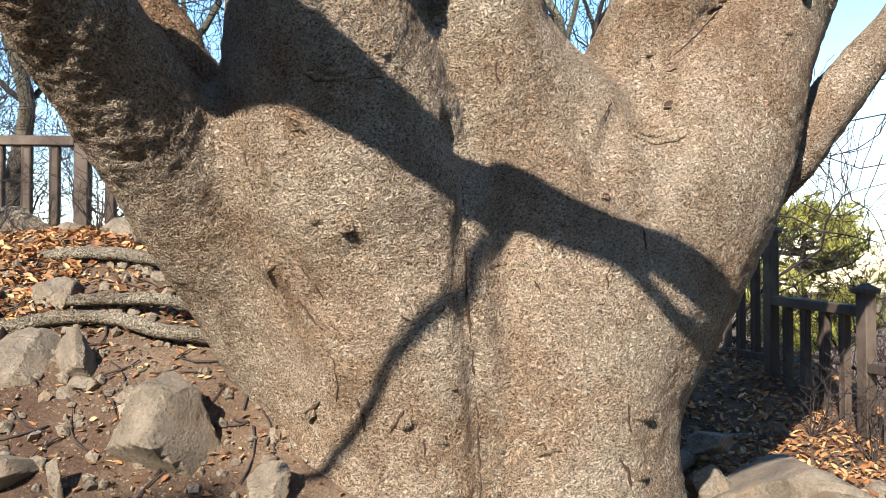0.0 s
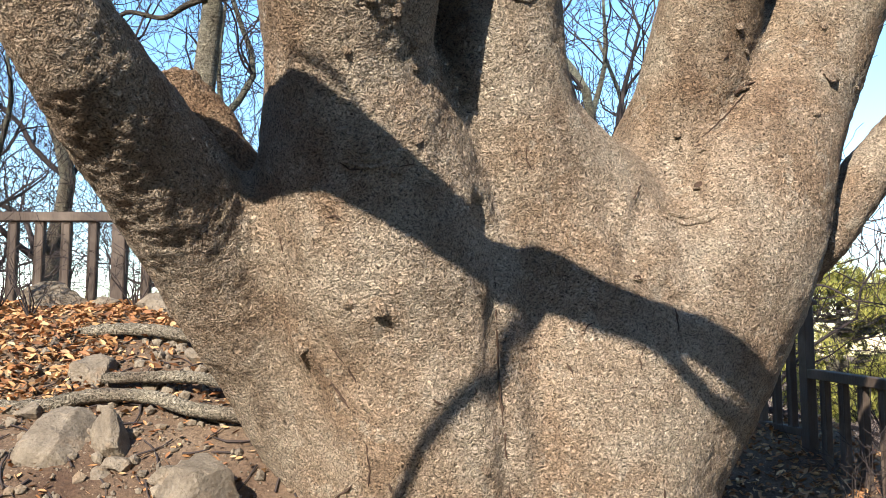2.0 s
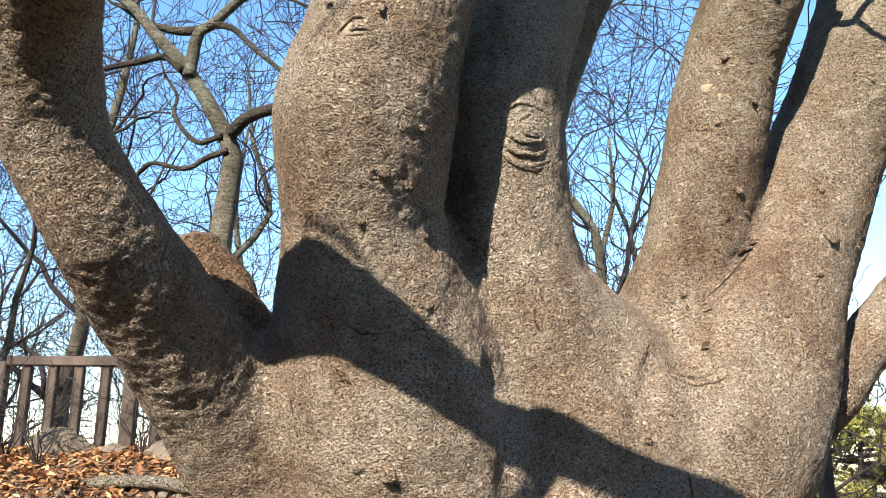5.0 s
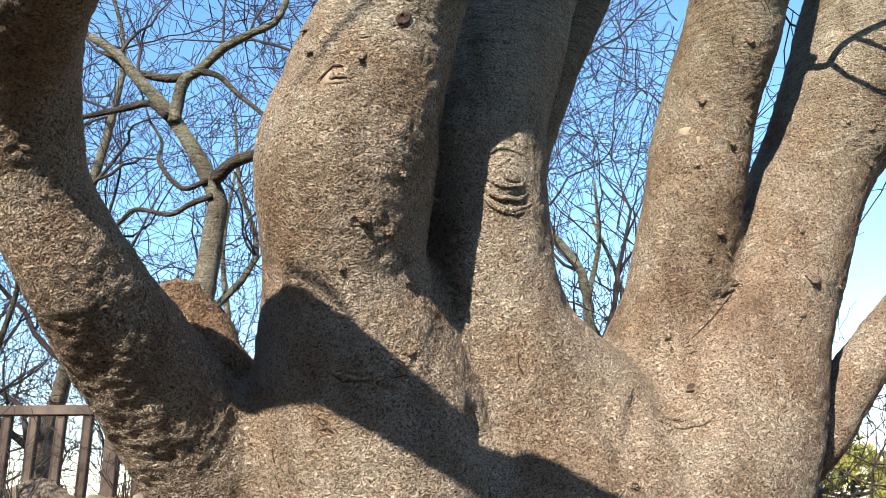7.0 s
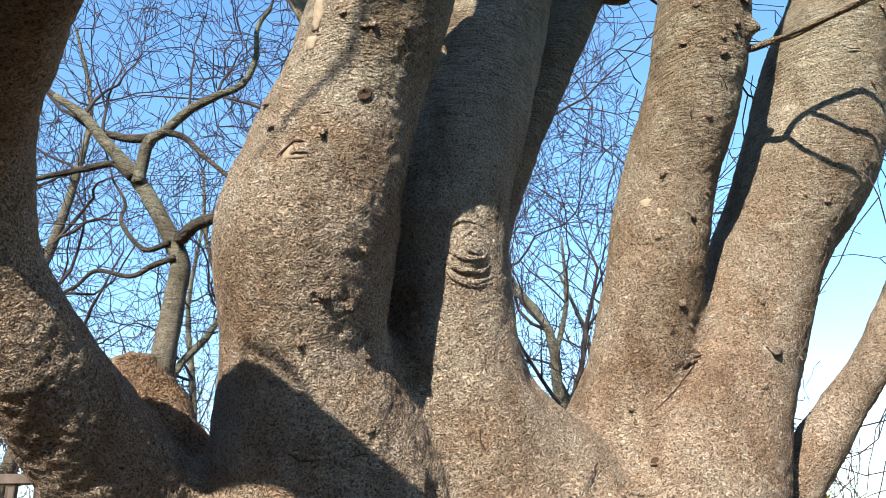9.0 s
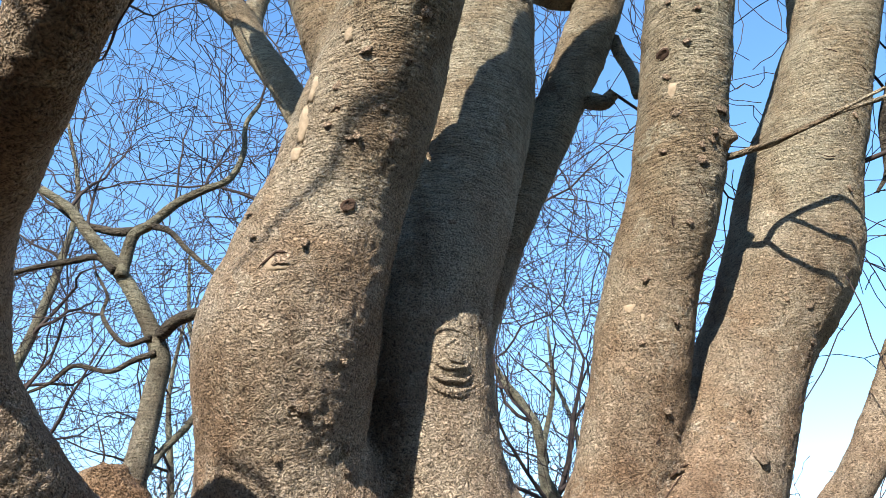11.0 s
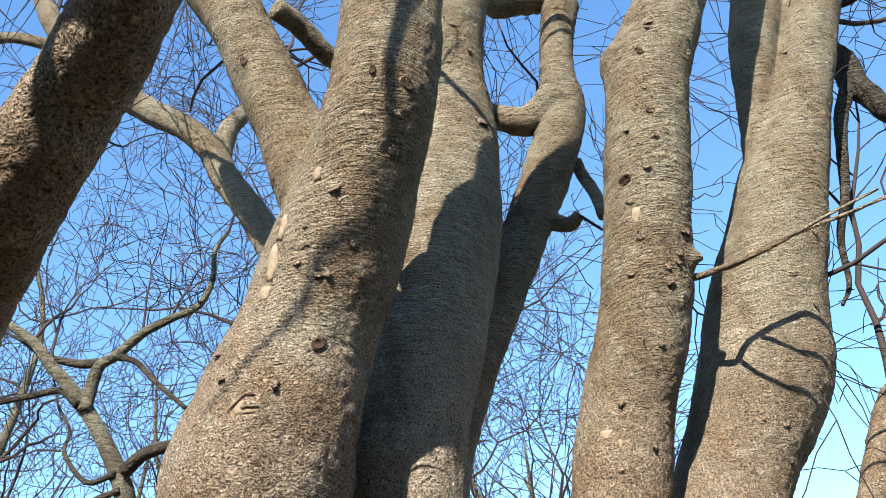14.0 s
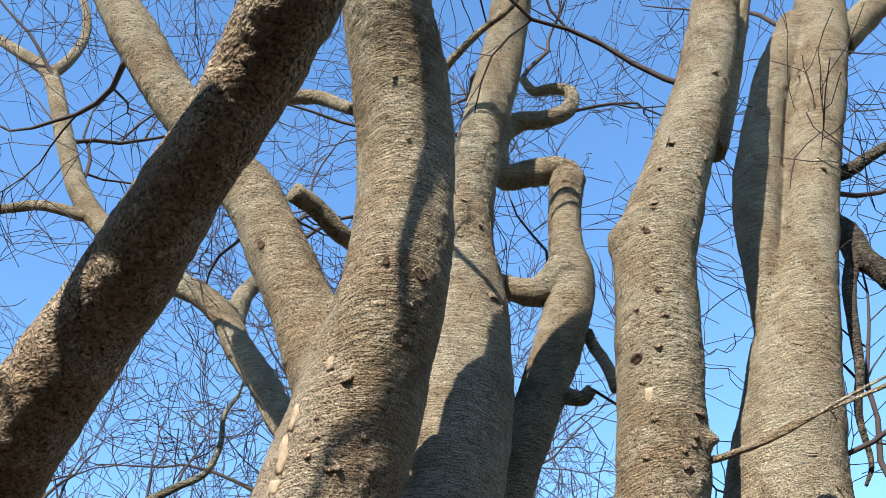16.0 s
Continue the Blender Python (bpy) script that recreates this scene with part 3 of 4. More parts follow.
def broken_stub():
    """A short dead limb with a torn, slanting end."""
    rng = np.random.RandomState(3)
    path = curve_points([(-0.74, 3.34, 1.95, 0.16), (-0.95, 3.24, 2.22, 0.145), (-1.08, 3.18, 2.42, 0.15), (-1.19, 3.14, 2.56, 0.15), (-1.23, 3.12, 2.64, 0.135)], 8)
    verts, faces, sides = [], [], 28
    for i, (x, y, z, r) in enumerate(path):
        last = max(0.0, (i - len(path) + 5) / 4)
        for j in range(sides):
            a = j * 2 * math.pi / sides
            q = r * (1 + 0.10 * noise.noise((3 * math.cos(a), 3 * math.sin(a), i * 0.25)) + 0.04 * rng.normal() * (0.3 + last)) * (1 - 0.25 * last ** 2)
            verts.append((x + q * math.cos(a), y + q * math.sin(a) * 0.9, z + q * 0.55 * math.cos(a) + 0.05 * last * noise.noise((5 * math.cos(a), 5 * math.sin(a), 7.0))))
    for i in range(len(path) - 1):
        for j in range(sides):
            k = (j + 1) % sides
            faces.append((i * sides + j, i * sides + k, (i + 1) * sides + k, (i + 1) * sides + j))
    top = len(verts)
    end = (len(path) - 1) * sides
    for f, drop in ((0.6, 0.03), (0.25, 0.07)):
        for j in range(sides):
            p = np.array(verts[end + j]) * f + np.array(path[-1][:3]) * (1 - f)
            verts.append((p[0], p[1], p[2] - drop + rng.normal(0, 0.012)))
    for ring, under in ((top, end), (top + sides, top)):
        for j in range(sides):
            k = (j + 1) % sides
            faces.append((under + j, under + k, ring + k, ring + j))
    faces.append(tuple(range(top + sides, top + 2 * sides)))
    part_mesh("broken_stub", mesh_from("broken_stub", verts, faces, STUB_BARK), old_tree, "torn brown stub of a lost limb")


broken_stub()


def crown_of(parent, tips, seed, depth=3, length=1.5):
    """Fine winter twigs from the ends of limbs, as one part."""
    rng = np.random.RandomState(seed)
    made = Tubes()
    for x, y, z, wx, wy, wz, r in tips:
        twigs(made, rng, (x, y, z), (wx, wy, wz), length, min(r, 0.03) * 0.8, depth)
    return part_mesh("crown", made.mesh("crown", TWIG), parent, "leafless crown of fine dark twigs")


crown_of(old_tree, [
    (0.0, 1.72, 6.5, -1, -0.6, 0.5, 0.10), (-1.78, 2.6, 7.35, -0.6, 0.2, 1, 0.09), (-1.5, 2.65, 6.8, -0.6, 0.9, 0.5, 0.05),
    (1.06, 3.3, 8.48, 0.3, 0, 1, 0.10), (0.9, 3.4, 7.7, -0.3, 0.7, 0.8, 0.05), (1.14, 3.8, 8.06, 0.3, 0.5, 1, 0.03), (2.37, 2.75, 7.48, 0.4, 0, 1, 0.10),
    (2.88, 2.9, 8.4, 0.4, 0.4, 1, 0.08), (3.77, 3.4, 8.6, 0.5, 0.2, 1, 0.10), (3.39, 3.4, 8.15, -0.3, 0.3, 1, 0.08), (4.7, 3.2, 8.8, 1, 0, 0.7, 0.08),
    (-4.89, 5.4, 11.48, -0.6, 0.1, 1, 0.05), (-4.37, 5.4, 13.1, 0.2, 0.1, 1, 0.035), (-3.73, 4.9, 7.71, -1, 0.1, 0.3, 0.035), (-3.1, 4.9, 8.7, 0.8, 0.2, 0.8, 0.03), (-2.7, 4.76, 7.8, -0.5, 0.3, 0.9, 0.03), (-3.5, 5.0, 9.8, -0.8, 0.2, 0.6, 0.03), (-0.8, 4.6, 7.17, 0.2, 0.5, 1, 0.035), (3.39, 3.6, 5.48, 1, 0.4, -0.1, 0.03), (2.64, 3.8, 3.7, 0.5, 0.3, 1, 0.06),
    (-1.2, 2.72, 6.2, 0.6, 0.7, 1, 0.03), (0.7, 3.45, 6.9, -0.8, 0.6, 0.8, 0.03), (2.0, 2.82, 6.5, -0.7, 0.3, 0.9, 0.03), (1.5, 3.8, 7.6, 1, 0.3, 0.6, 0.02), (2.9, 3.5, 6.4, 0.8, 0.5, 0.3, 0.03), (2.1, 3.7, 4.2, 0.9, 0.6, 0.3, 0.02),
    (-1.9, 4.6, 6.7, -0.6, 0.6, 0.2, 0.025), (-0.9, 4.56, 6.76, 0.6, 0.6, 0.8, 0.025), (-0.6, 2.8, 5.3, -0.8, 0.8, 0.1, 0.012), (1.05, 3.2, 8.3, -0.7, 0.3, 1, 0.05),
    (2.3, 2.6, 4.16, 1, 0, 0.1, 0.006), (1.25, 3.9, 5.42, -0.2, 0.6, 0.6, 0.02), (1.15, 3.7, 4.86, 0.8, 0.3, -0.4, 0.012), (3.62, 3.4, 6.67, 1, 0.3, 0.4, 0.03),
], 5, 3, 2.3)

# side limbs high over the viewpoint, which throw the thin shadows down the trunk
for i, knots in enumerate((
        [(0.068, 0.295, 3.695, 0.05), (-0.208, 0.342, 3.555, 0.036), (-0.417, 0.11, 3.783, 0.034), (-0.565, 0.006, 3.94, 0.032), (-0.816, -0.055, 4.063, 0.032), (-1.006, -0.047, 4.164, 0.032), (-1.17, -0.133, 4.027, 0.03), (-1.204, -0.162, 3.924, 0.029), (-1.375, -0.221, 3.774, 0.027), (-1.491, -0.255, 3.681, 0.026), (-1.59, -0.255, 3.523, 0.025), (-1.699, -0.19, 3.367, 0.024), (-1.845, -0.122, 3.213, 0.022)],
        [(-1.17, -0.133, 4.027, 0.005), (-1.613, -0.338, 4.686, 0.012), (-1.673, -0.33, 4.743, 0.016), (-1.746, -0.3, 4.77, 0.013), (-1.78, -0.242, 4.756, 0.01), (-1.781, -0.056, 4.561, 0.005)],
        [(0.34, 1.3, 6.95, 0.05), (0.15, 0.9, 7.15, 0.042), (-0.15, 0.4, 6.95, 0.037), (-0.55, -0.05, 6.45, 0.033), (-0.9, -0.39, 5.96, 0.02), (-0.99, -0.46, 5.92, 0.018), (-1.12, -0.48, 5.82, 0.017), (-1.31, -0.55, 5.79, 0.015), (-1.42, -0.57, 5.69, 0.013), (-1.59, -0.61, 5.6, 0.01), (-1.8, -0.65, 5.45, 0.007)])):
    made = Tubes()
    made.tube(curve_points(knots, 6), 8, 0.05, i)
    part_mesh("limb", made.mesh("limb", BARK), old_tree)

# ---- the slender tree behind ----
slender = thing("slender_tree", "slender grey tree with crooked bare branches", "tree", "bare trees")
for i, knots in enumerate([
    [(-2.0, 5.85, 1.6, 0.12), (-1.98, 5.82, 2.2, 0.105), (-1.97, 5.8, 2.84, 0.097), (-1.96, 5.79, 3.17, 0.092), (-1.93, 5.79, 3.47, 0.086), (-1.9, 5.79, 3.82, 0.08), (-1.88, 5.78, 4.04, 0.074), (-1.97, 5.78, 4.25, 0.067), (-2.14, 5.77, 4.55, 0.06), (-2.36, 5.76, 4.85, 0.054), (-2.59, 5.76, 5.1, 0.047), (-2.76, 5.75, 5.31, 0.039), (-3.01, 5.75, 5.49, 0.032)],
    [(-2.25, 5.72, 4.69, 0.052), (-2.23, 5.71, 4.88, 0.048), (-2.19, 5.69, 5.04, 0.045), (-2.07, 5.68, 5.12, 0.04), (-1.89, 5.67, 5.3, 0.037), (-1.68, 5.65, 5.41, 0.033), (-1.48, 5.64, 5.51, 0.028), (-1.39, 5.63, 5.75, 0.024), (-1.39, 5.61, 6.01, 0.02), (-1.29, 5.6, 6.2, 0.016)],
    [(-2.08, 5.7, 5.12, 0.029), (-1.88, 5.57, 5, 0.024), (-1.68, 5.43, 4.77, 0.02), (-1.4, 5.3, 4.49, 0.016)],
    [(-2.21, 5.72, 5.08, 0.04), (-2.41, 5.79, 5.12, 0.034), (-2.7, 5.86, 5.24, 0.027), (-2.93, 5.93, 5.42, 0.021), (-3.07, 6, 5.51, 0.014)],
    [(-1.88, 5.7, 4.21, 0.055), (-1.73, 5.57, 4.27, 0.048), (-1.53, 5.43, 4.27, 0.042), (-1.36, 5.3, 4.23, 0.036)],
    [(-2.3, 5.7, 4.73, 0.033), (-2.5, 5.82, 4.91, 0.029), (-2.78, 5.94, 4.93, 0.026), (-3.1, 6.06, 4.94, 0.022), (-3.39, 6.18, 4.93, 0.018), (-3.82, 6.3, 4.89, 0.014)],
    [(-1.95, 5.7, 4.19, 0.023), (-2.17, 5.78, 4.17, 0.02), (-2.39, 5.85, 4.42, 0.017), (-2.41, 5.92, 4.62, 0.014), (-2.56, 6, 4.85, 0.011)],
    [(-1.9, 5.7, 4.07, 0.025), (-2.08, 5.76, 4.03, 0.022), (-2.26, 5.82, 3.97, 0.019), (-2.55, 5.88, 4.04, 0.017), (-2.73, 5.94, 3.93, 0.014), (-3.04, 6, 3.82, 0.011)],
]):
    made = Tubes()
    made.tube(curve_points(knots, 6), 12 if i == 0 else 8, 0.05, i)
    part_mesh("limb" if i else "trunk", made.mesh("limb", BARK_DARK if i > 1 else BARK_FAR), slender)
crown_of(slender, [
    (-3.01, 5.75, 5.49, -1, 0.2, 0.6, 0.03), (-1.29, 5.6, 6.2, 0.3, 0, 1, 0.016), (-1.68, 5.65, 5.41, -0.3, 0.3, 1, 0.016), (-3.07, 6.0, 5.51, -1, 0, 0.5, 0.014),
    (-3.8, 6.3, 4.89, -1, 0, -0.1, 0.014), (-2.56, 6.0, 4.85, -0.4, 0.2, 1, 0.011), (-3.04, 6.0, 3.82, -1, 0, -0.2, 0.011), (-2.6, 5.8, 5.1, -0.2, 0.3, 1, 0.02),
    (-1.9, 5.67, 5.3, -0.1, -0.2, 1, 0.015), (-2.76, 5.75, 5.31, 0.2, 0.3, 1, 0.02), (-2.4, 5.8, 4.42, -1, 0.1, 0.2, 0.01),
], 11, 3, 1.0)

# ---- bare trees further back ----
def bare_tree(seed, height=12.0):
    """One leafless tree, its foot at the origin."""
    rng = np.random.RandomState(seed)
    tree = thing("bare_tree", "leafless grey tree in the wood behind the fence", "tree", "bare trees")
    stem, crown = Tubes(), Tubes()
    p, pts = np.zeros(3), []
    r0 = 0.010 * height + 0.02
    for i in range(9):
        f = i / 8
        pts.append((*p, r0 * (1 - 0.85 * f)))
        p = p + np.array((rng.normal(0, 0.025), rng.normal(0, 0.025), 0.75 / 8)) * height
    stem.tube(curve_points(pts, 3), 8, 0.04, seed)
    for i in range(2, 9):
        for _ in range(2):
            a = rng.uniform(0, 6.283)
            w = (math.cos(a), math.sin(a), rng.uniform(0.4, 1.2))
            twigs(crown, rng, pts[i][:3], w, height * rng.uniform(0.15, 0.24) * (1.15 - i * 0.04), pts[i][3] * 0.42, 3, 0.5, 0.16, 0.4, low=0.0048)
    part_mesh("trunk", stem.mesh("trunk", BARK_FAR), tree)
    part_mesh("crown", crown.mesh("crown", TWIG), tree)
    return tree


kinds = [bare_tree(k) for k in (1, 2, 3, 4)]
spots = ((2.75, 9.2, 0.9, 190), (1.0, 12.5, 1.0, 130), (-10.0, 14.0, 1.0, 0), (-4.4, 9.4, 0.9, 60), (-6.5, 11.0, 1.0, 200),
         (-3.4, 13.0, 1.2, 300), (6.6, 12.4, 0.6, 20), (-8.5, 14.0, 1.1, 250), (-5.2, 8.3, 0.5, 10), (11.5, 15.0, 1.2, 110),
         (-2.4, 12.5, 1.6, 35), (-5.4, 16.0, 1.5, 140), (-7.6, 9.5, 1.3, 220), (11.5, 18.0, 0.8, 70), (1.4, 13.5, 1.7, 310), (3.1, 16.0, 1.5, 15))
for i, (x, y, size, turn) in enumerate(spots):
    m = pose(x, y, ground_z(x, y) - 0.3, 0, 0, turn) @ Matrix.Scale(size, 4)
    if i < 4:
        kinds[i].matrix_basis = m
    else:
        copy_thing(kinds[i % 4], m)


# ---- pine ----
def pine_tree(x, y, top, crown=0.0, boughs=36):
    rng = np.random.RandomState(4)
    z0 = ground_z(x, y) - 0.2
    tree = thing("pine_tree", "green pine with rounded tufted crown: seen beyond the fence, added unseen behind", "tree", "", (x, y, z0))
    h = top - z0
    stem = Tubes()
    stem.tube(curve_points([(0, 0, 0, 0.14), (0.05, 0, h * 0.4, 0.11), (-0.06, 0.05, h * 0.75, 0.07), (0, 0, h * 0.97, 0.03)], 5), 8, 0.08)
    verts, faces = [], []
    for i in range(boughs):
        a, u = rng.uniform(0, 6.283), rng.uniform(0, 1)
        f = 1 - u * (crown / h if crown else 0.65)
        reach = 1.35 * math.sqrt(max(1.02 - ((u - 0.58) / 0.65) ** 2, 0.05)) * rng.uniform(0.55, 1)
        tip = np.array((math.cos(a) * reach, math.sin(a) * reach, h * f + rng.uniform(-0.1, 0.15)))
        root = np.array((0, 0, h * f - 0.25))
        mid = (root + tip) / 2 - (0, 0, 0.08)
        stem.tube(curve_points([(*root, 0.03), (*mid, 0.022), (*tip, 0.01)], 3), 5, 0.05)
        for _ in range(20):
            c = root + (tip - root) * rng.uniform(0.45, 1.05) + rng.normal(0, 0.13, 3) * (1, 1, 0.6)
            for _ in range(26):
                d = rng.normal(0, 1, 3) + (0, 0, 0.9)
                d /= np.linalg.norm(d)
                side = np.cross(d, rng.normal(0, 1, 3))
                side *= 0.009 / np.linalg.norm(side)
                k = len(verts)
                verts += [c - side, c + side, c + d * rng.uniform(0.09, 0.17)]
                faces.append((k, k + 1, k + 2))
    part_mesh("trunk", stem.mesh("trunk", BARK_FAR), tree)
    part_mesh("crown", mesh_from("crown", verts, faces, NEEDLE, False), tree, "tufts of yellow-green needles")


    return tree


pine_tree(6.05, 14.0, 2.65, 2.2, 85)
# added out of view, to darken the fill light on the trunk
fill_blocking_pine = pine_tree(0.5, -6.0, 7.0)
fill_blocking_pine.scale = (2.2, 2.2, 0.95)

# unseen evergreens added behind and beside the viewpoint to block skylight and bounce
for i, (x, y, size) in enumerate(((-9.5, -5.5, 1.0), (-7.0, -6.0, 1.05), (-4.4, -5.8, 1.0), (-2.0, -6.3, 1.1), (3.0, -5.9, 1.0), (5.5, -6.2, 1.1), (8.0, -5.6, 1.0), (-5.8, -8.5, 1.25), (-3.2, -8.8, 1.3), (-0.6, -8.4, 1.25), (2.0, -8.7, 1.3), (4.4, -8.5, 1.25), (7.0, -8.8, 1.3),
                                  (-10, -1.5, 1.5), (-10.5, 2.5, 1.6), (9.8, -1.5, 1.5), (10.3, 2.5, 1.6), (12, 6, 1.3), (-12.5, 6, 1.4))):
    copy_thing(fill_blocking_pine, pose(x, y, ground_z(x, y) - 0.4, 0, 0, i * 67) @ Matrix.Scale(size, 4))


# ---- fences ----
def bevelled_box(sx, sy, sz, bevel=0.006):
    bm = bmesh.new()
    bmesh.ops.create_cube(bm, size=1)
    bmesh.ops.scale(bm, vec=(sx, sy, sz), verts=bm.verts)
    bmesh.ops.bevel(bm, geom=bm.edges[:], offset=bevel, segments=1, affect="EDGES")
    return bm


def beam(name, a, b, width, height, parent):
    a, b = Vector(a), Vector(b)
    d = b - a
    bm = bevelled_box(d.length, width, height)
    m = Matrix.Translation((a + b) / 2) @ Matrix.Rotation(math.atan2(d.y, d.x), 4, "Z") @ Matrix.Rotation(-math.asin(d.z / d.length), 4, "Y")
    bmesh.ops.transform(bm, matrix=m, verts=bm.verts)
    return part(name, bm, TIMBER, parent)


def upright(name, x, y, low, high, width, turn, parent, notch=False):
    bm = bevelled_box(width, width * 0.8, high - low)
    if notch:
        # a shallow groove down each broad face, stopped short of both ends
        for f in [f for f in bm.faces if abs(f.normal.y) > 0.9 and f.calc_area() > 0.5 * width * (high - low)]:
            r = bmesh.ops.inset_individual(bm, faces=[f], thickness=width * 0.26, depth=-0.008)
    bmesh.ops.transform(bm, matrix=Matrix.Translation((x, y, (low + high) / 2)) @ Matrix.Rotation(turn, 4, "Z"), verts=bm.verts)
    return part(name, bm, TIMBER, parent)


def post_cap(x, y, z, turn, parent):
    bm = bevelled_box(0.135, 0.135, 0.035, 0.008)
    r = bmesh.ops.create_cone(bm, cap_ends=True, segments=4, radius1=0.088, radius2=0.02, depth=0.03)
    bmesh.ops.transform(bm, matrix=Matrix.Translation((0, 0, 0.031)) @ Matrix.Rotation(math.pi / 4, 4, "Z"), verts=r["verts"])
    bmesh.ops.transform(bm, matrix=Matrix.Translation((x, y, z)) @ Matrix.Rotation(turn, 4, "Z"), verts=bm.verts)
    part("post_cap", bm, TIMBER, parent)


def fence(name, label, posts, rails, capped):
    """posts: x, y, foot, top; rails: height of the top rail at both ends of each bay."""
    f = thing(name, label, "fence", "timber fences")
    for x, y, low, high in posts:
        a, b = posts[0], posts[-1]
        turn = math.atan2(b[1] - a[1], b[0] - a[0])
        upright("post", x, y, low, high, 0.1, turn, f)
        if capped:
            post_cap(x, y, high + 0.01, turn, f)
    for (p, q), (za, zb) in zip(zip(posts, posts[1:]), rails):
        d = Vector((q[0] - p[0], q[1] - p[1]))
        n = d.normalized()
        a, b = Vector(p[:2]) + n * 0.05, Vector(q[:2]) - n * 0.05
        turn = math.atan2(n.y, n.x)
        beam("top_rail", (*a, za - 0.035), (*b, zb - 0.035), 0.085, 0.07, f)
        low = min(za, zb) - 0.88
        beam("bottom_rail", (*a, low + 0.03 + (za - zb) * 0.5), (*b, low + 0.03 - (za - zb) * 0.5), 0.06, 0.06, f)
        for i in range(4):
            s = (i + 1) / 5
            c = Vector(p[:2]).lerp(Vector(q[:2]), s)
            upright("baluster", c.x, c.y, low + 0.05, za + (zb - za) * s - 0.07, 0.068, turn, f, True)


fence("timber_fence", "dark brown timber fence along the leafy bank", [(-5.54, 6.0, 1.3, 2.54), (-4.54, 5.97, 1.4, 2.53), (-3.54, 5.93, 1.5, 2.52), (-2.54, 5.9, 1.5, 2.50), (-1.54, 5.87, 1.5, 2.48), (-0.54, 5.84, 1.4, 2.46)],
      [(2.58, 2.57), (2.57, 2.56), (2.56, 2.55), (2.55, 2.53), (2.53, 2.51)], False)
fence("stepped_timber_fence", "dark brown timber fence stepping down the slope, with capped posts", [(2.08, 8.5, 0.9, 2.66), (2.31, 7.5, 0.8, 2.29), (2.54, 6.5, 0.6, 1.90), (2.77, 5.5, 0.25, 1.46), (3.0, 4.5, -0.1, 1.06), (3.23, 3.5, -0.4, 0.68)],
      [(2.15, 2.15), (1.79, 1.78), (1.41, 1.37), (1.01, 0.98), (0.62, 0.6)], True)


# ---- rocks ----
def rock(x, y, z, sx, sy, sz, seed, turn=0.0, cuts=11, label="angular grey granite rock half sunk in the soil", name="rock"):
    rng = np.random.RandomState(seed)
    bm = bmesh.new()
    bmesh.ops.create_icosphere(bm, subdivisions=4, radius=1)
    planes = [(n / np.linalg.norm(n), rng.uniform(0.42, 0.78)) for n in rng.normal(0, 1, (cuts, 3))]
    for v in bm.verts:
        p = np.array(v.co)
        k = min([1.0] + [d / max(n @ p, 1e-3) for n, d in planes if n @ p > d])
        p = p * k
        p = p * (1 + 0.05 * noise.noise(Vector(p) * 2.2 + Vector((seed, 0, 0))) + 0.02 * noise.noise(Vector(p) * 7 + Vector((0, seed, 0))))
        v.co = (p[0] * sx / 1.45, p[1] * sy / 1.45, p[2] * sz / 1.45)
    bm.normal_update()
    for e in bm.edges:
        if e.calc_face_angle(0) > 0.3:
            e.smooth = False
    ob = part(name, bm, STONE, None, "", True)
    ob.matrix_world = pose(x, y, z, rng.uniform(-8, 8), rng.uniform(-8, 8), turn)
    return tagged(ob, label, "rock", "rocks on the bank")


for i, (x, y, z, sx, sy, sz, turn) in enumerate((
        (-1.08, 3.25, 0.98, 0.46, 0.40, 0.44, 20), (-1.85, 3.72, 1.16, 0.30, 0.30, 0.32, 10), (-1.58, 3.66, 1.20, 0.16, 0.18, 0.24, 40),
        (-1.60, 3.55, 1.02, 0.12, 0.14, 0.14, 70), (-1.50, 3.60, 1.10, 0.15, 0.14, 0.10, 15), (-1.93, 4.22, 1.47, 0.20, 0.18, 0.18, 30),
        (-1.62, 3.10, 0.86, 0.22, 0.24, 0.18, 5), (-1.40, 3.05, 0.83, 0.06, 0.08, 0.20, 35), (-0.62, 3.02, 0.82, 0.14, 0.14, 0.16, 60),
        (-1.28, 4.35, 1.52, 0.16, 0.14, 0.12, 10), (-1.12, 4.25, 1.46, 0.18, 0.16, 0.14, 80), (-1.45, 4.4, 1.55, 0.14, 0.12, 0.12, 30),
        (-0.95, 3.85, 1.25, 0.18, 0.16, 0.16, 50), (-0.98, 4.0, 1.33, 0.16, 0.14, 0.12, 22), (-2.95, 5.7, 1.88, 0.42, 0.30, 0.24, 12),
        (-2.0, 5.3, 1.86, 0.30, 0.22, 0.16, 33), (-1.75, 5.1, 1.80, 0.35, 0.25, 0.18, 70), (-2.5, 5.65, 1.88, 0.16, 0.14, 0.10, 3),
        (-1.95, 3.5, 1.02, 0.10, 0.12, 0.10, 9), (-1.28, 3.5, 1.10, 0.14, 0.12, 0.08, 44), (-1.72, 3.25, 0.90, 0.13, 0.1, 0.08, 27), (-2.1, 3.95, 1.30, 0.16, 0.16, 0.12, 66),
        (-1.15, 4.55, 1.60, 0.13, 0.12, 0.12, 25), (-1.6, 4.15, 1.42, 0.12, 0.12, 0.08, 61), (-1.35, 2.85, 0.70, 0.12, 0.12, 0.1, 14))):
    rock(x, y, z, sx, sy, sz, 20 + i, turn)
rock(1.75, 4.2, 0.42, 1.15, 0.8, 0.42, 61, -18, 9, "pale flat rock slab at the foot of the tree", "rock_slab")
rock(1.35, 4.25, 0.52, 0.22, 0.2, 0.2, 62, 30)
rock(1.5, 4.75, 0.62, 0.26, 0.2, 0.14, 64, 10)
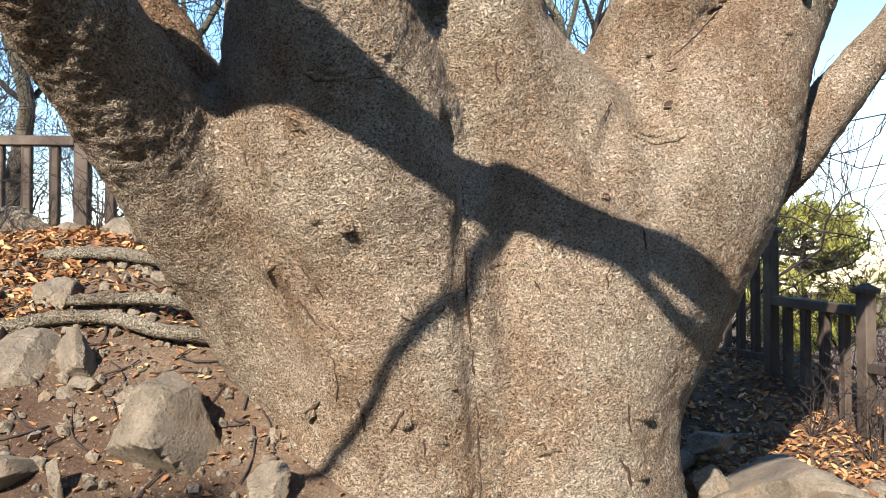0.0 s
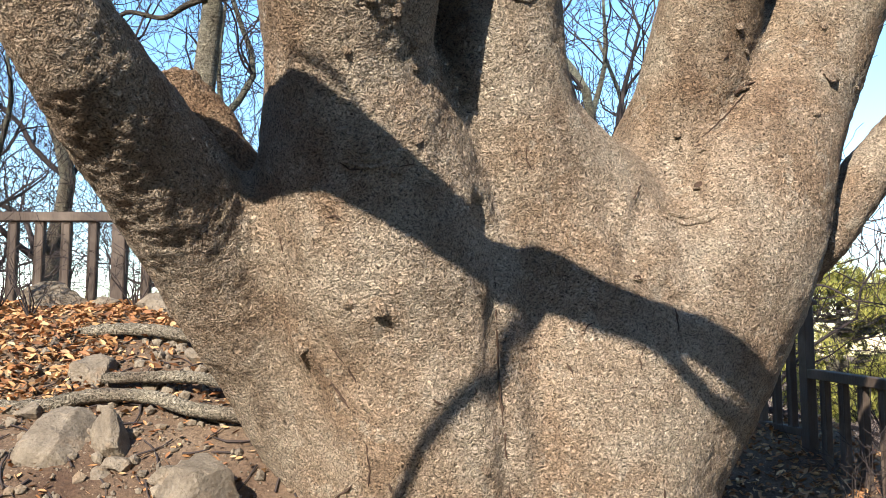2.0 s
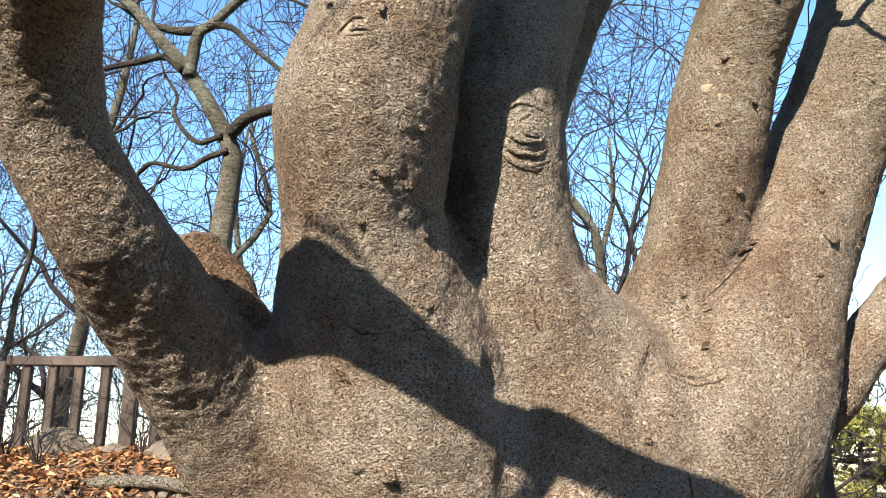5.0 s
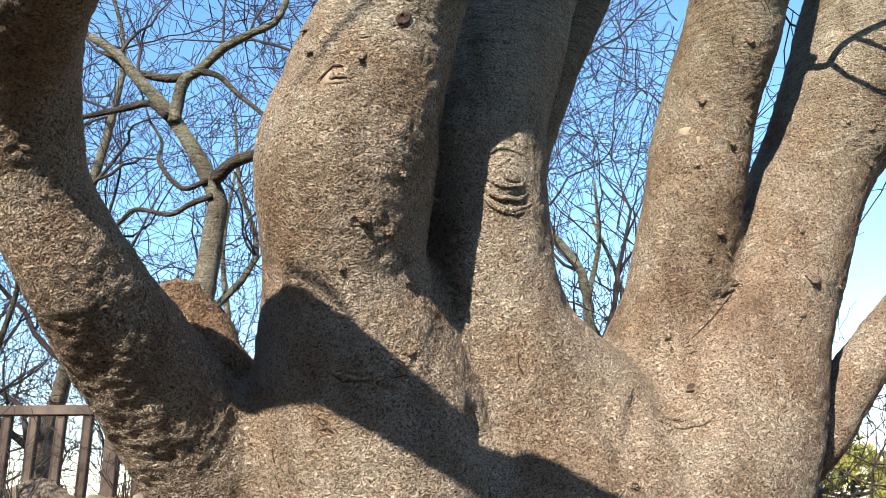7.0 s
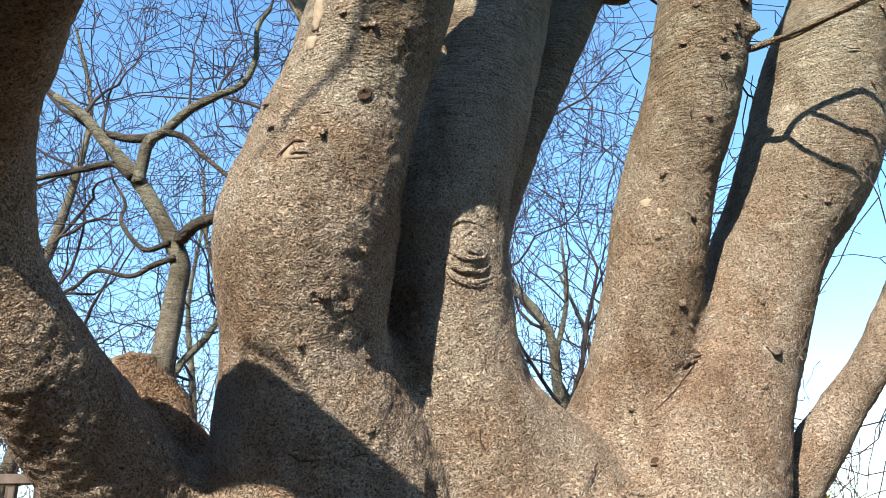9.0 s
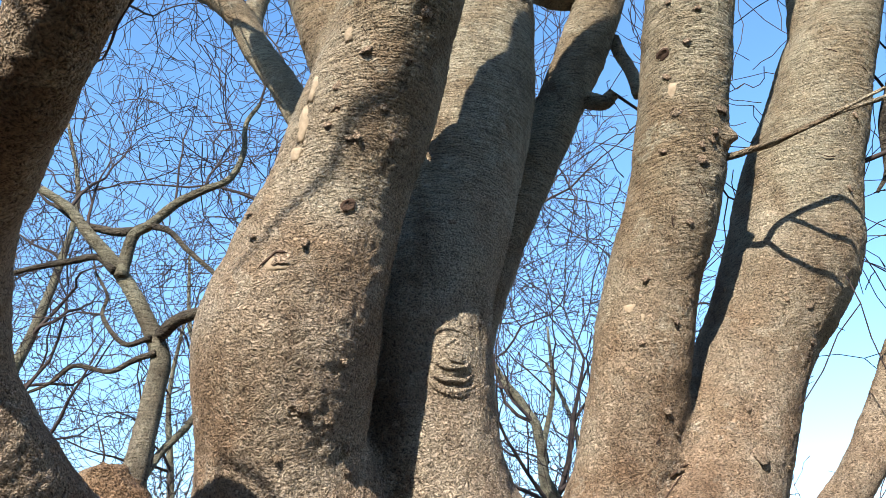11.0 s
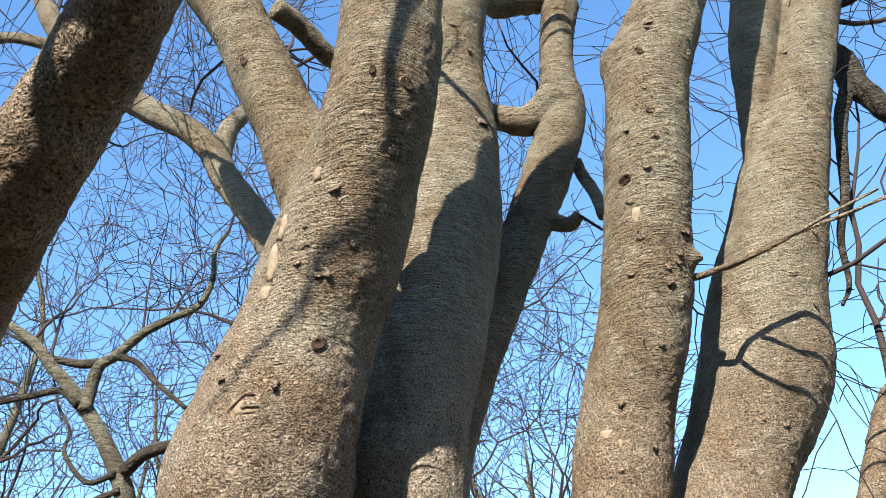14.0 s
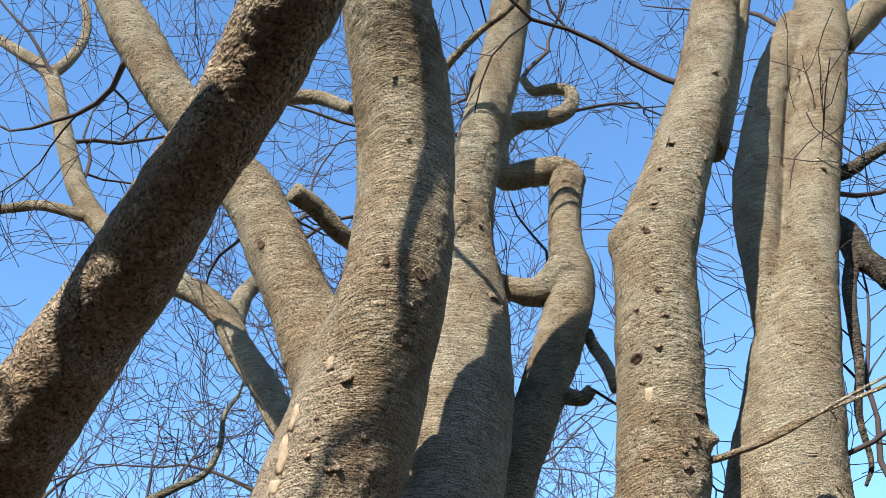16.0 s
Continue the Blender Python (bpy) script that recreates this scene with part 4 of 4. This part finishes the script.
rock(2.3, 4.5, 0.42, 0.16, 0.14, 0.1, 63, 50)


# ---- roots ----
def surface_root(knots, seed):
    made = Tubes()
    made.tube(curve_points([(x, y, ground_z(x, y, False) + up, r) for x, y, up, r in knots], 7), 10, 0.10, seed)
    ob = part_mesh("surface_root", made.mesh("surface_root", BARK_FAR))
    tagged(ob, "bare grey root crossing the eroded soil bank", "root", "exposed roots")


surface_root([(-2.3, 4.75, 0.0, 0.03), (-2.1, 4.65, 0.05, 0.034), (-1.83, 4.62, 0.06, 0.036), (-1.5, 4.5, 0.07, 0.036), (-1.3, 4.35, 0.08, 0.034), (-1.0, 4.15, 0.06, 0.03)], 1)
surface_root([(-1.84, 4.12, 0.06, 0.028), (-1.6, 4.08, 0.09, 0.03), (-1.35, 4.03, 0.12, 0.03), (-1.1, 3.95, 0.12, 0.028), (-0.85, 3.85, 0.10, 0.03)], 2)
surface_root([(-2.6, 4.0, 0.0, 0.04), (-2.12, 3.95, 0.02, 0.042), (-1.85, 3.98, 0.06, 0.036), (-1.55, 3.95, 0.08, 0.034), (-1.3, 3.85, 0.08, 0.035), (-1.0, 3.8, 0.06, 0.034), (-0.75, 3.65, 0.02, 0.04)], 3)
surface_root([(1.1, 4.15, 0.25, 0.06), (1.35, 4.7, 0.12, 0.05), (1.65, 5.3, 0.05, 0.045), (2.1, 5.5, 0.0, 0.03)], 4)


# ---- fallen leaves, chips and twigs ----
def scatter(name, label, count, seed, place, size, material, curl=0.5, lift=0.012):
    rng = np.random.RandomState(seed)
    verts, faces = [], []
    shape = np.array([(0, -1, 0), (0.42, -0.3, 0.25), (0.36, 0.4, 0.25), (0, 1, 0.12), (-0.36, 0.4, 0.25), (-0.42, -0.3, 0.25), (0, 0, -0.1)])
    n = 0
    while n < count:
        x, y = place(rng)
        if x is None:
            continue
        s = rng.uniform(*size)
        p = shape * (s * rng.uniform(0.8, 1.3), s, s * rng.uniform(0.2, 1.4) * curl * 2)
        m = np.array(Euler((rng.normal(0, 0.45), rng.normal(0, 0.45), rng.uniform(0, 6.28))).to_matrix())
        p = p @ m.T + (x, y, ground_z(x, y) + lift + rng.uniform(0, lift * 2))
        k = len(verts)
        verts += list(p)
        faces += [(k + 6, k + i, k + (i + 1) % 6) for i in range(6)]
        n += 1
    ob = part_mesh(name, mesh_from(name, verts, faces, material, False))
    return tagged(ob, label, "leaves", kind="stuff")


def on_left(rng):
    x, y = rng.uniform(-4.2, -0.9), rng.uniform(3.9, 6.3)
    dense = 1.0 if (y > 4.7 or x < -1.9) else 0.16
    return (x, y) if rng.uniform() < dense else (None, None)


def on_right(rng):
    x, y = rng.uniform(1.0, 3.2), rng.uniform(3.6, 8.0)
    if y < 4.6 and x < 2.2:
        return None, None
    return x, y


def anywhere(rng):
    x, y = rng.uniform(-3.2, 3.0), rng.uniform(2.3, 5.0)
    return x, y


scatter("fallen_leaves", "drift of dry orange-brown leaves on the upper bank", 9000, 1, on_left, (0.017, 0.036), LEAF)
scatter("fallen_leaves", "dry brown leaves below the stepped fence", 4600, 2, on_right, (0.018, 0.036), LEAF)
scatter("leaf_scraps", "scattered leaf scraps and bark chips on bare soil", 6500, 3, anywhere, (0.008, 0.024), LEAF, 0.3, 0.006)


def fallen_twigs():
    rng = np.random.RandomState(8)
    made = Tubes()
    for _ in range(150):
        x, y, a, l = rng.uniform(-2.6, -0.6), rng.uniform(2.6, 4.8), rng.uniform(0, 6.28), rng.uniform(0.06, 0.3)
        pts = []
        for s in np.linspace(-0.5, 0.5, 5):
            px, py = x + math.cos(a + s * 0.4) * l * s, y + math.sin(a + s * 0.4) * l * s
            pts.append((px, py, ground_z(px, py) + 0.012, rng.uniform(0.002, 0.006)))
        made.tube(pts, 4)
    tagged(part_mesh("fallen_twigs", made.mesh("fallen_twigs", TWIG)), "thin dead twigs lying on the soil", "twigs", kind="stuff")


fallen_twigs()


def bare_shrub(x, y, seed, reach):
    rng = np.random.RandomState(seed)
    made = Tubes()
    for _ in range(9):
        a = rng.uniform(0, 6.283)
        twigs(made, rng, (0, 0, 0), (0.5 * math.cos(a), 0.5 * math.sin(a), 1), reach * rng.uniform(0.7, 1.2), 0.006, 2, 0.35, 0.1, low=0.0022)
    ob = part_mesh("bare_shrub", made.mesh("bare_shrub", TWIG))
    ob.location = (x, y, ground_z(x, y))
    tagged(ob, "small leafless shrub with thin brown stems in the leaves", "shrub", "bare shrubs")


for x, y, seed, reach in ((-2.75, 5.1, 1, 0.4), (-3.1, 5.35, 2, 0.5), (-2.3, 5.6, 3, 0.35), (2.55, 5.0, 4, 0.4), (2.75, 4.7, 5, 0.45), (2.4, 5.5, 6, 0.35), (-3.6, 6.6, 7, 0.9), (-2.2, 6.7, 8, 0.9), (-2.9, 6.9, 9, 1.1), (3.3, 6.6, 10, 0.8),
                          (3.0, 8.9, 11, 1.3), (3.7, 8.4, 12, 1.2), (3.6, 7.4, 13, 1.0), (4.3, 8.0, 14, 1.3), (2.5, 9.6, 15, 1.5), (4.6, 9.4, 16, 1.7), (3.9, 6.6, 17, 0.9), (5.2, 8.8, 18, 1.6)):
    bare_shrub(x, y, seed, reach)


def pebbles():
    rng = np.random.RandomState(31)
    bm = bmesh.new()
    bmesh.ops.create_icosphere(bm, subdivisions=1, radius=1)
    base = np.array([v.co for v in bm.verts])
    tris = [[v.index for v in f.verts] for f in bm.faces]
    bm.free()
    verts, faces = [], []
    for _ in range(1800):
        x, y = rng.uniform(-2.8, -0.5), rng.uniform(2.5, 4.7)
        s = 0.006 + 0.03 * rng.uniform() ** 3
        p = base * (1 + rng.uniform(-0.3, 0.3, (len(base), 1))) * s * rng.uniform(0.6, 1.2, 3) + (x, y, ground_z(x, y) + s * 0.3)
        k = len(verts)
        verts += list(p)
        faces += [tuple(k + i for i in t) for t in tris]
    tagged(part_mesh("pebbles", mesh_from("pebbles", verts, faces, STONE, False)), "small broken stones strewn over the soil", "stones", kind="stuff")


pebbles()


# ---- flakes, patches and holes in the bark ----
from mathutils.bvhtree import BVHTree
trunk_mesh = [o for o in old_tree.children if o.name.startswith("trunk")][0].data
surface = BVHTree.FromPolygons([v.co for v in trunk_mesh.vertices], [tuple(p.vertices) for p in trunk_mesh.polygons])


def on_bark(x, z, start=1.62):
    """The spot on the bark straight ahead at x, z, with axes: out of the bark and up along it."""
    p, n, _, _ = surface.ray_cast(Vector((x, start, z)), Vector((0, 1, 0)))
    if p is None:
        return None
    if n.y > 0:
        n = -n
    up = (Vector((0, 0, 1)) - n * n.z).normalized()
    return Matrix((up.cross(n), up, n)).transposed().to_4x4(), p


def plate(x, z, w, h, turn, lift, material, name, seed, start=1.62, proud=0.005):
    """A thin ragged plate, held at its top edge and lifting away by lift at the lower one."""
    spot = on_bark(x, z, start)
    if spot is None:
        return
    rng = np.random.RandomState(seed)
    bm = bmesh.new()
    nu, nv = 6, 5
    rows = []
    for j in range(nv):
        v = j / (nv - 1)
        wide = w * (0.65 + 0.5 * math.sin(math.pi * min(v + 0.15, 1))) * rng.uniform(0.8, 1.15)
        rows.append([bm.verts.new(((i / (nu - 1) - 0.5) * wide + rng.normal(0, w * 0.03), -v * h + rng.normal(0, h * 0.05), proud + lift * v ** 1.7 - 1.2 * w * (i / (nu - 1) - 0.5) ** 2 * 0.35)) for i in range(nu)])
    top = [bm.faces.new((rows[j][i], rows[j + 1][i], rows[j + 1][i + 1], rows[j][i + 1])) for j in range(nv - 1) for i in range(nu - 1)]
    ext = bmesh.ops.extrude_face_region(bm, geom=top)
    bmesh.ops.translate(bm, vec=(0, 0, -0.007), verts=[v for v in ext["geom"] if isinstance(v, bmesh.types.BMVert)])
    bmesh.ops.recalc_face_normals(bm, faces=bm.faces)
    ob = part(name, bm, material, old_tree, "", True)
    ob.matrix_basis = Matrix.Translation(spot[1]) @ spot[0] @ Matrix.Rotation(radians(turn), 4, "Z")
    return ob


# x, z, width, height, turn, lift
FLAKES = [
    (-0.35, 1.8, 0.07, 0.07, 20, 0.03), (-0.63, 1.66, 0.05, 0.07, -20, 0.035), (-0.51, 1.08, 0.07, 0.04, 40, 0.03), (-0.29, 1.14, 0.05, 0.05, 10, 0.03), (-0.16, 1.09, 0.06, 0.06, 35, 0.04),
    (0.04, 1.22, 0.05, 0.05, 0, 0.03), (0.37, 0.97, 0.09, 0.05, 10, 0.03), (0.7, 1.1, 0.06, 0.12, 60, 0.03), (0.69, 0.85, 0.06, 0.1, 70, 0.03), (0.2, 1.65, 0.05, 0.03, 0, 0.02),
    (0.62, 1.9, 0.05, 0.03, -15, 0.02), (-0.46, 1.8, 0.06, 0.04, 30, 0.02), (-0.46, 1.42, 0.09, 0.03, -40, 0.02), (0.22, 0.96, 0.04, 0.04, 0, 0.02), (-0.07, 1, 0.05, 0.08, 80, 0.02),
    (0.76, 1.76, 0.04, 0.1, 85, 0.02), (1.49, 2.8, 0.07, 0.08, 10, 0.05), (1.146, 2.737, 0.17, 0.035, 28, 0.04), (0.961, 2.462, 0.1, 0.04, 5, 0.03), (0.915, 2.282, 0.05, 0.03, 0, 0.03),
    (-0.2, 2.36, 0.05, 0.04, 20, 0.03), (-0.26, 2.24, 0.05, 0.03, 0, 0.02), (-0.324, 2.764, 0.06, 0.04, 0, 0.03), (-0.236, 2.755, 0.05, 0.06, 0, 0.03), (-0.416, 2.612, 0.04, 0.03, 0, 0.02),
    (-0.197, 2.688, 0.05, 0.05, 15, 0.03), (-0.198, 2.612, 0.06, 0.04, 10, 0.03), (0.022, 3.89, 0.05, 0.04, 0, 0.02), (-0.017, 3.675, 0.05, 0.05, -30, 0.02), (-0.247, 3.768, 0.07, 0.04, 20, 0.025),
    (-0.415, 3.229, 0.1, 0.05, 5, 0.02), (1.208, 4.297, 0.09, 0.1, 0, 0.02), (1.308, 4.03, 0.06, 0.05, 30, 0.03), (1.347, 4.723, 0.05, 0.04, 0, 0.03), (1.397, 4.178, 0.05, 0.06, 10, 0.03),
    (0.099, 4.07, 0.04, 0.04, 0, 0.02), (-0.027, 3.41, 0.05, 0.04, 0, 0.02), (0.602, 5.302, 0.1, 0.05, 5, 0.02), (1.436, 4.278, 0.05, 0.05, 0, 0.03),
]
for i, (x, z, w, h, turn, lift) in enumerate(FLAKES):
    plate(x, z, w, h, turn, lift * 0.5, BARK, "bark_flake", 100 + i, proud=0.0)
rng = np.random.RandomState(77)
for i in range(80):
    knots = STEMS[("s3", "s3", "s4", "s1", "s2", "s3", "s1")[i % 7]][2:]
    x, y, z, r = knots[rng.randint(len(knots))]
    plate(x + rng.uniform(-0.75, 0.75) * r, z + rng.uniform(-0.25, 0.25), rng.uniform(0.02, 0.05), rng.uniform(0.015, 0.04), rng.uniform(-50, 50), rng.uniform(0.004, 0.014), BARK, "bark_flake", 300 + i)

# dark tubes in the stem creases and short bark cracks, standing in for shade
def seam(spots, r, seed):
    rng = np.random.RandomState(seed)
    pts = []
    for x, z in spots:
        spot = on_bark(x + rng.normal(0, 0.002), z)
        if spot:
            pts.append((*(spot[1] + spot[0].col[2].to_3d() * 0.001), r * rng.uniform(0.5, 1.2)))
    if len(pts) > 3 and max((Vector(a[:3]) - Vector(b[:3])).length for a, b in zip(pts, pts[1:])) < 0.12:
        pts[0], pts[-1] = (*pts[0][:3], 0.001), (*pts[-1][:3], 0.001)
        made = Tubes()
        made.tube(pts, 6, 0.2, seed)
        part_mesh("crack_shade_line", made.mesh("crack_shade_line", ROT_AND_SHADE), old_tree)


def along(line, step=0.018):
    """x, z places spread along a bent line."""
    out = []
    for (xa, za), (xb, zb) in zip(line, line[1:]):
        n = max(2, int(math.hypot(xb - xa, zb - za) / step))
        out += [(xa + (xb - xa) * k / n, za + (zb - za) * k / n) for k in range(n)]
    return out


for i, (line, r) in enumerate((
        (((0.065, 2), (0.08, 1.76), (0.085, 1.52), (0.11, 1.27), (0.13, 1.02), (0.14, 0.72)), 0.005),
        (((1.159, 2.696), (1.045, 2.573), (0.922, 2.462), (0.848, 2.399)), 0.004),
        (((-0.7, 2.03), (-0.68, 1.92), (-0.64, 1.75)), 0.006),
        (((-0.53, 1.06), (-0.47, 1.1), (-0.44, 1.14)), 0.007),
        (((-0.31, 1.14), (-0.29, 1.08), (-0.285, 1)), 0.006),
        (((-0.19, 1.02), (-0.16, 1.07), (-0.13, 1.12)), 0.007),
        (((0.69, 1.12), (0.7, 1.02), (0.71, 0.95)), 0.008),
        (((0.66, 0.9), (0.7, 0.84), (0.72, 0.76)), 0.008),
        (((-0.07, 1), (-0.065, 0.9)), 0.004),
        (((0.76, 1.78), (0.77, 1.66)), 0.006),
        (((0.4, 0.92), (0.37, 0.96), (0.33, 0.94)), 0.006),
        (((-0.58, 1.56), (-0.5, 1.46), (-0.44, 1.38)), 0.006),
        (((-0.52, 1.62), (-0.46, 1.55), (-0.42, 1.47)), 0.005),
        (((-0.4, 1.3), (-0.38, 1.2), (-0.39, 1.1)), 0.004),
        (((0.892, 2.441), (0.961, 2.462), (1.011, 2.492)), 0.006),
        (((0.856, 2.214), (0.905, 2.243)), 0.004),
        (((1.096, 2.677), (1.152, 2.727), (1.211, 2.737)), 0.008),
        (((-0.483, 3.173), (-0.424, 3.229), (-0.366, 3.22)), 0.005))):
    seam(along(line), r, 900 + i)
rng = np.random.RandomState(41)
for i in range(45):
    knots = STEMS[("lobe_a", "lobe_b", "s1", "s4", "s3", "s2")[i % 6]]
    x, y, z, r = knots[rng.randint(len(knots))]
    x, z, a, l = x + rng.uniform(-0.6, 0.6) * r, z + rng.uniform(-0.2, 0.2), rng.uniform(-0.7, 0.7) + (1.57 if i % 3 else 0), rng.uniform(0.04, 0.11)
    bend = rng.uniform(-0.5, 0.5)
    seam(along([(x, z), (x + l * 0.5 * math.cos(a), z + l * 0.5 * math.sin(a)), (x + l * math.cos(a + bend), z + l * math.sin(a + bend))], 0.012), rng.uniform(0.002, 0.0045), 950 + i)

# folds of bark round healed branch scars
def fold(x, z, rx, rz, start, stop, r, seed):
    rng = np.random.RandomState(seed)
    pts = []
    for s in np.linspace(0, 1, 15):
        a = radians(start + (stop - start) * s)
        spot = on_bark(x + rx * math.cos(a) + rng.normal(0, 0.002), z + rz * math.sin(a) + rng.normal(0, 0.002))
        if spot:
            pts.append((*(spot[1] - spot[0].col[2].to_3d() * r * 0.35), max(0.002, r * math.sin(math.pi * min(max(s, 0.06), 0.94)) ** 0.6 * rng.uniform(0.8, 1.2))))
    if len(pts) > 6 and max((Vector(a[:3]) - Vector(b[:3])).length for a, b in zip(pts, pts[1:])) < 0.1:
        made = Tubes()
        made.tube(curve_points(pts, 3), 8, 0.12, seed)
        part_mesh("bark_fold", made.mesh("bark_fold", BARK), old_tree)


FOLDS = [
    # on the second stem, above its lit foot
    (0.17, 3.04, 0.10, 0.085, 200, 340, 0.014), (0.17, 3.03, 0.12, 0.115, 205, 335, 0.013), (0.17, 3.05, 0.075, 0.05, 190, 350, 0.012), (0.19, 3.07, 0.045, 0.045, 20, 330, 0.012), (0.18, 3.05, 0.13, 0.145, 215, 320, 0.011), (0.18, 3.09, 0.10, 0.07, 20, 165, 0.011),
    # the eye on the front lobe
    (-0.37, 2.32, 0.035, 0.022, 0, 350, 0.008), (-0.37, 2.32, 0.065, 0.04, 10, 355, 0.009), (-0.37, 2.32, 0.095, 0.06, -20, 200, 0.009), (-0.37, 2.32, 0.095, 0.06, 190, 330, 0.008), (-0.37, 2.32, 0.125, 0.085, 170, 340, 0.008),
    # old scars on the front stem and the right-hand one
    (-0.35, 2.735, 0.03, 0.014, 10, 340, 0.010), (-0.18, 2.30, 0.02, 0.02, 0, 330, 0.009), (0.86, 2.20, 0.035, 0.02, 180, 350, 0.009), (0.86, 2.21, 0.10, 0.07, 200, 330, 0.007), (0.86, 2.21, 0.14, 0.10, 205, 330, 0.007),
]
for i, row in enumerate(FOLDS):
    fold(*row, 1200 + i)

# pale wood where bark has come away
for i, (x, z, w, h, turn) in enumerate(((-0.425, 3.211, 0.1, 0.05, 0), (0.204, 2.452, 0.05, 0.03, 0), (-0.352, 3.787, 0.06, 0.13, -15), (-0.313, 3.899, 0.05, 0.1, -15), (-0.198, 4.032, 0.05, 0.06, 0), (1.014, 3.361, 0.04, 0.05, 10), (1.228, 4.357, 0.07, 0.09, -20), (0.974, 3.41, 0.06, 0.04, 0), (-0.382, 3.637, 0.05, 0.05, -10))):
    ob = plate(x, z, w, h, turn, 0.0, INNER, "bare_patch", 500 + i, proud=0.003)

# knot holes: a raised rim round a flat disc, coloured dark for the hollow's shade
for i, (x, z, r) in enumerate(((-0.191, 3.41, 0.028), (1.198, 4.525, 0.035), (1.347, 4.822, 0.022), (0.147, 4.27, 0.032), (-0.553, 4.858, 0.026), (0.023, 4.308, 0.018), (0.022, 3.89, 0.014), (0.915, 2.277, 0.02), (0.62, 1.885, 0.016), (1.347, 5.168, 0.02))):
    spot = on_bark(x, z)
    if spot is None:
        continue
    r2 = np.random.RandomState(700 + i)
    bm = bmesh.new()
    rings = []
    for rad, out in ((1.4, -0.012), (1.1, 0.002), (0.9, 0.006), (0.7, 0.005), (0.3, 0.004)):
        ring = []
        for k in range(12):
            a = k * math.pi / 6
            q = 0.8 * rad * r * (1 + 0.22 * math.sin(a * 2 + i) + r2.normal(0, 0.07))
            ring.append(bm.verts.new((q * math.cos(a), q * math.sin(a), out + r2.normal(0, 0.002))))
        rings.append(ring)
    for a, b in zip(rings, rings[1:]):
        for k in range(12):
            bm.faces.new((a[k], a[(k + 1) % 12], b[(k + 1) % 12], b[k]))
    bm.faces.new(rings[-1])
    hole = part("knot_hole", bm, BARK, old_tree, "rotten knot hole with its inner shade coloured dark", True)
    hole.data.materials.append(ROT_AND_SHADE)
    for p in hole.data.polygons:
        p.material_index = 1 if p.index >= 12 else 0
    hole.matrix_basis = Matrix.Translation(spot[1]) @ spot[0]
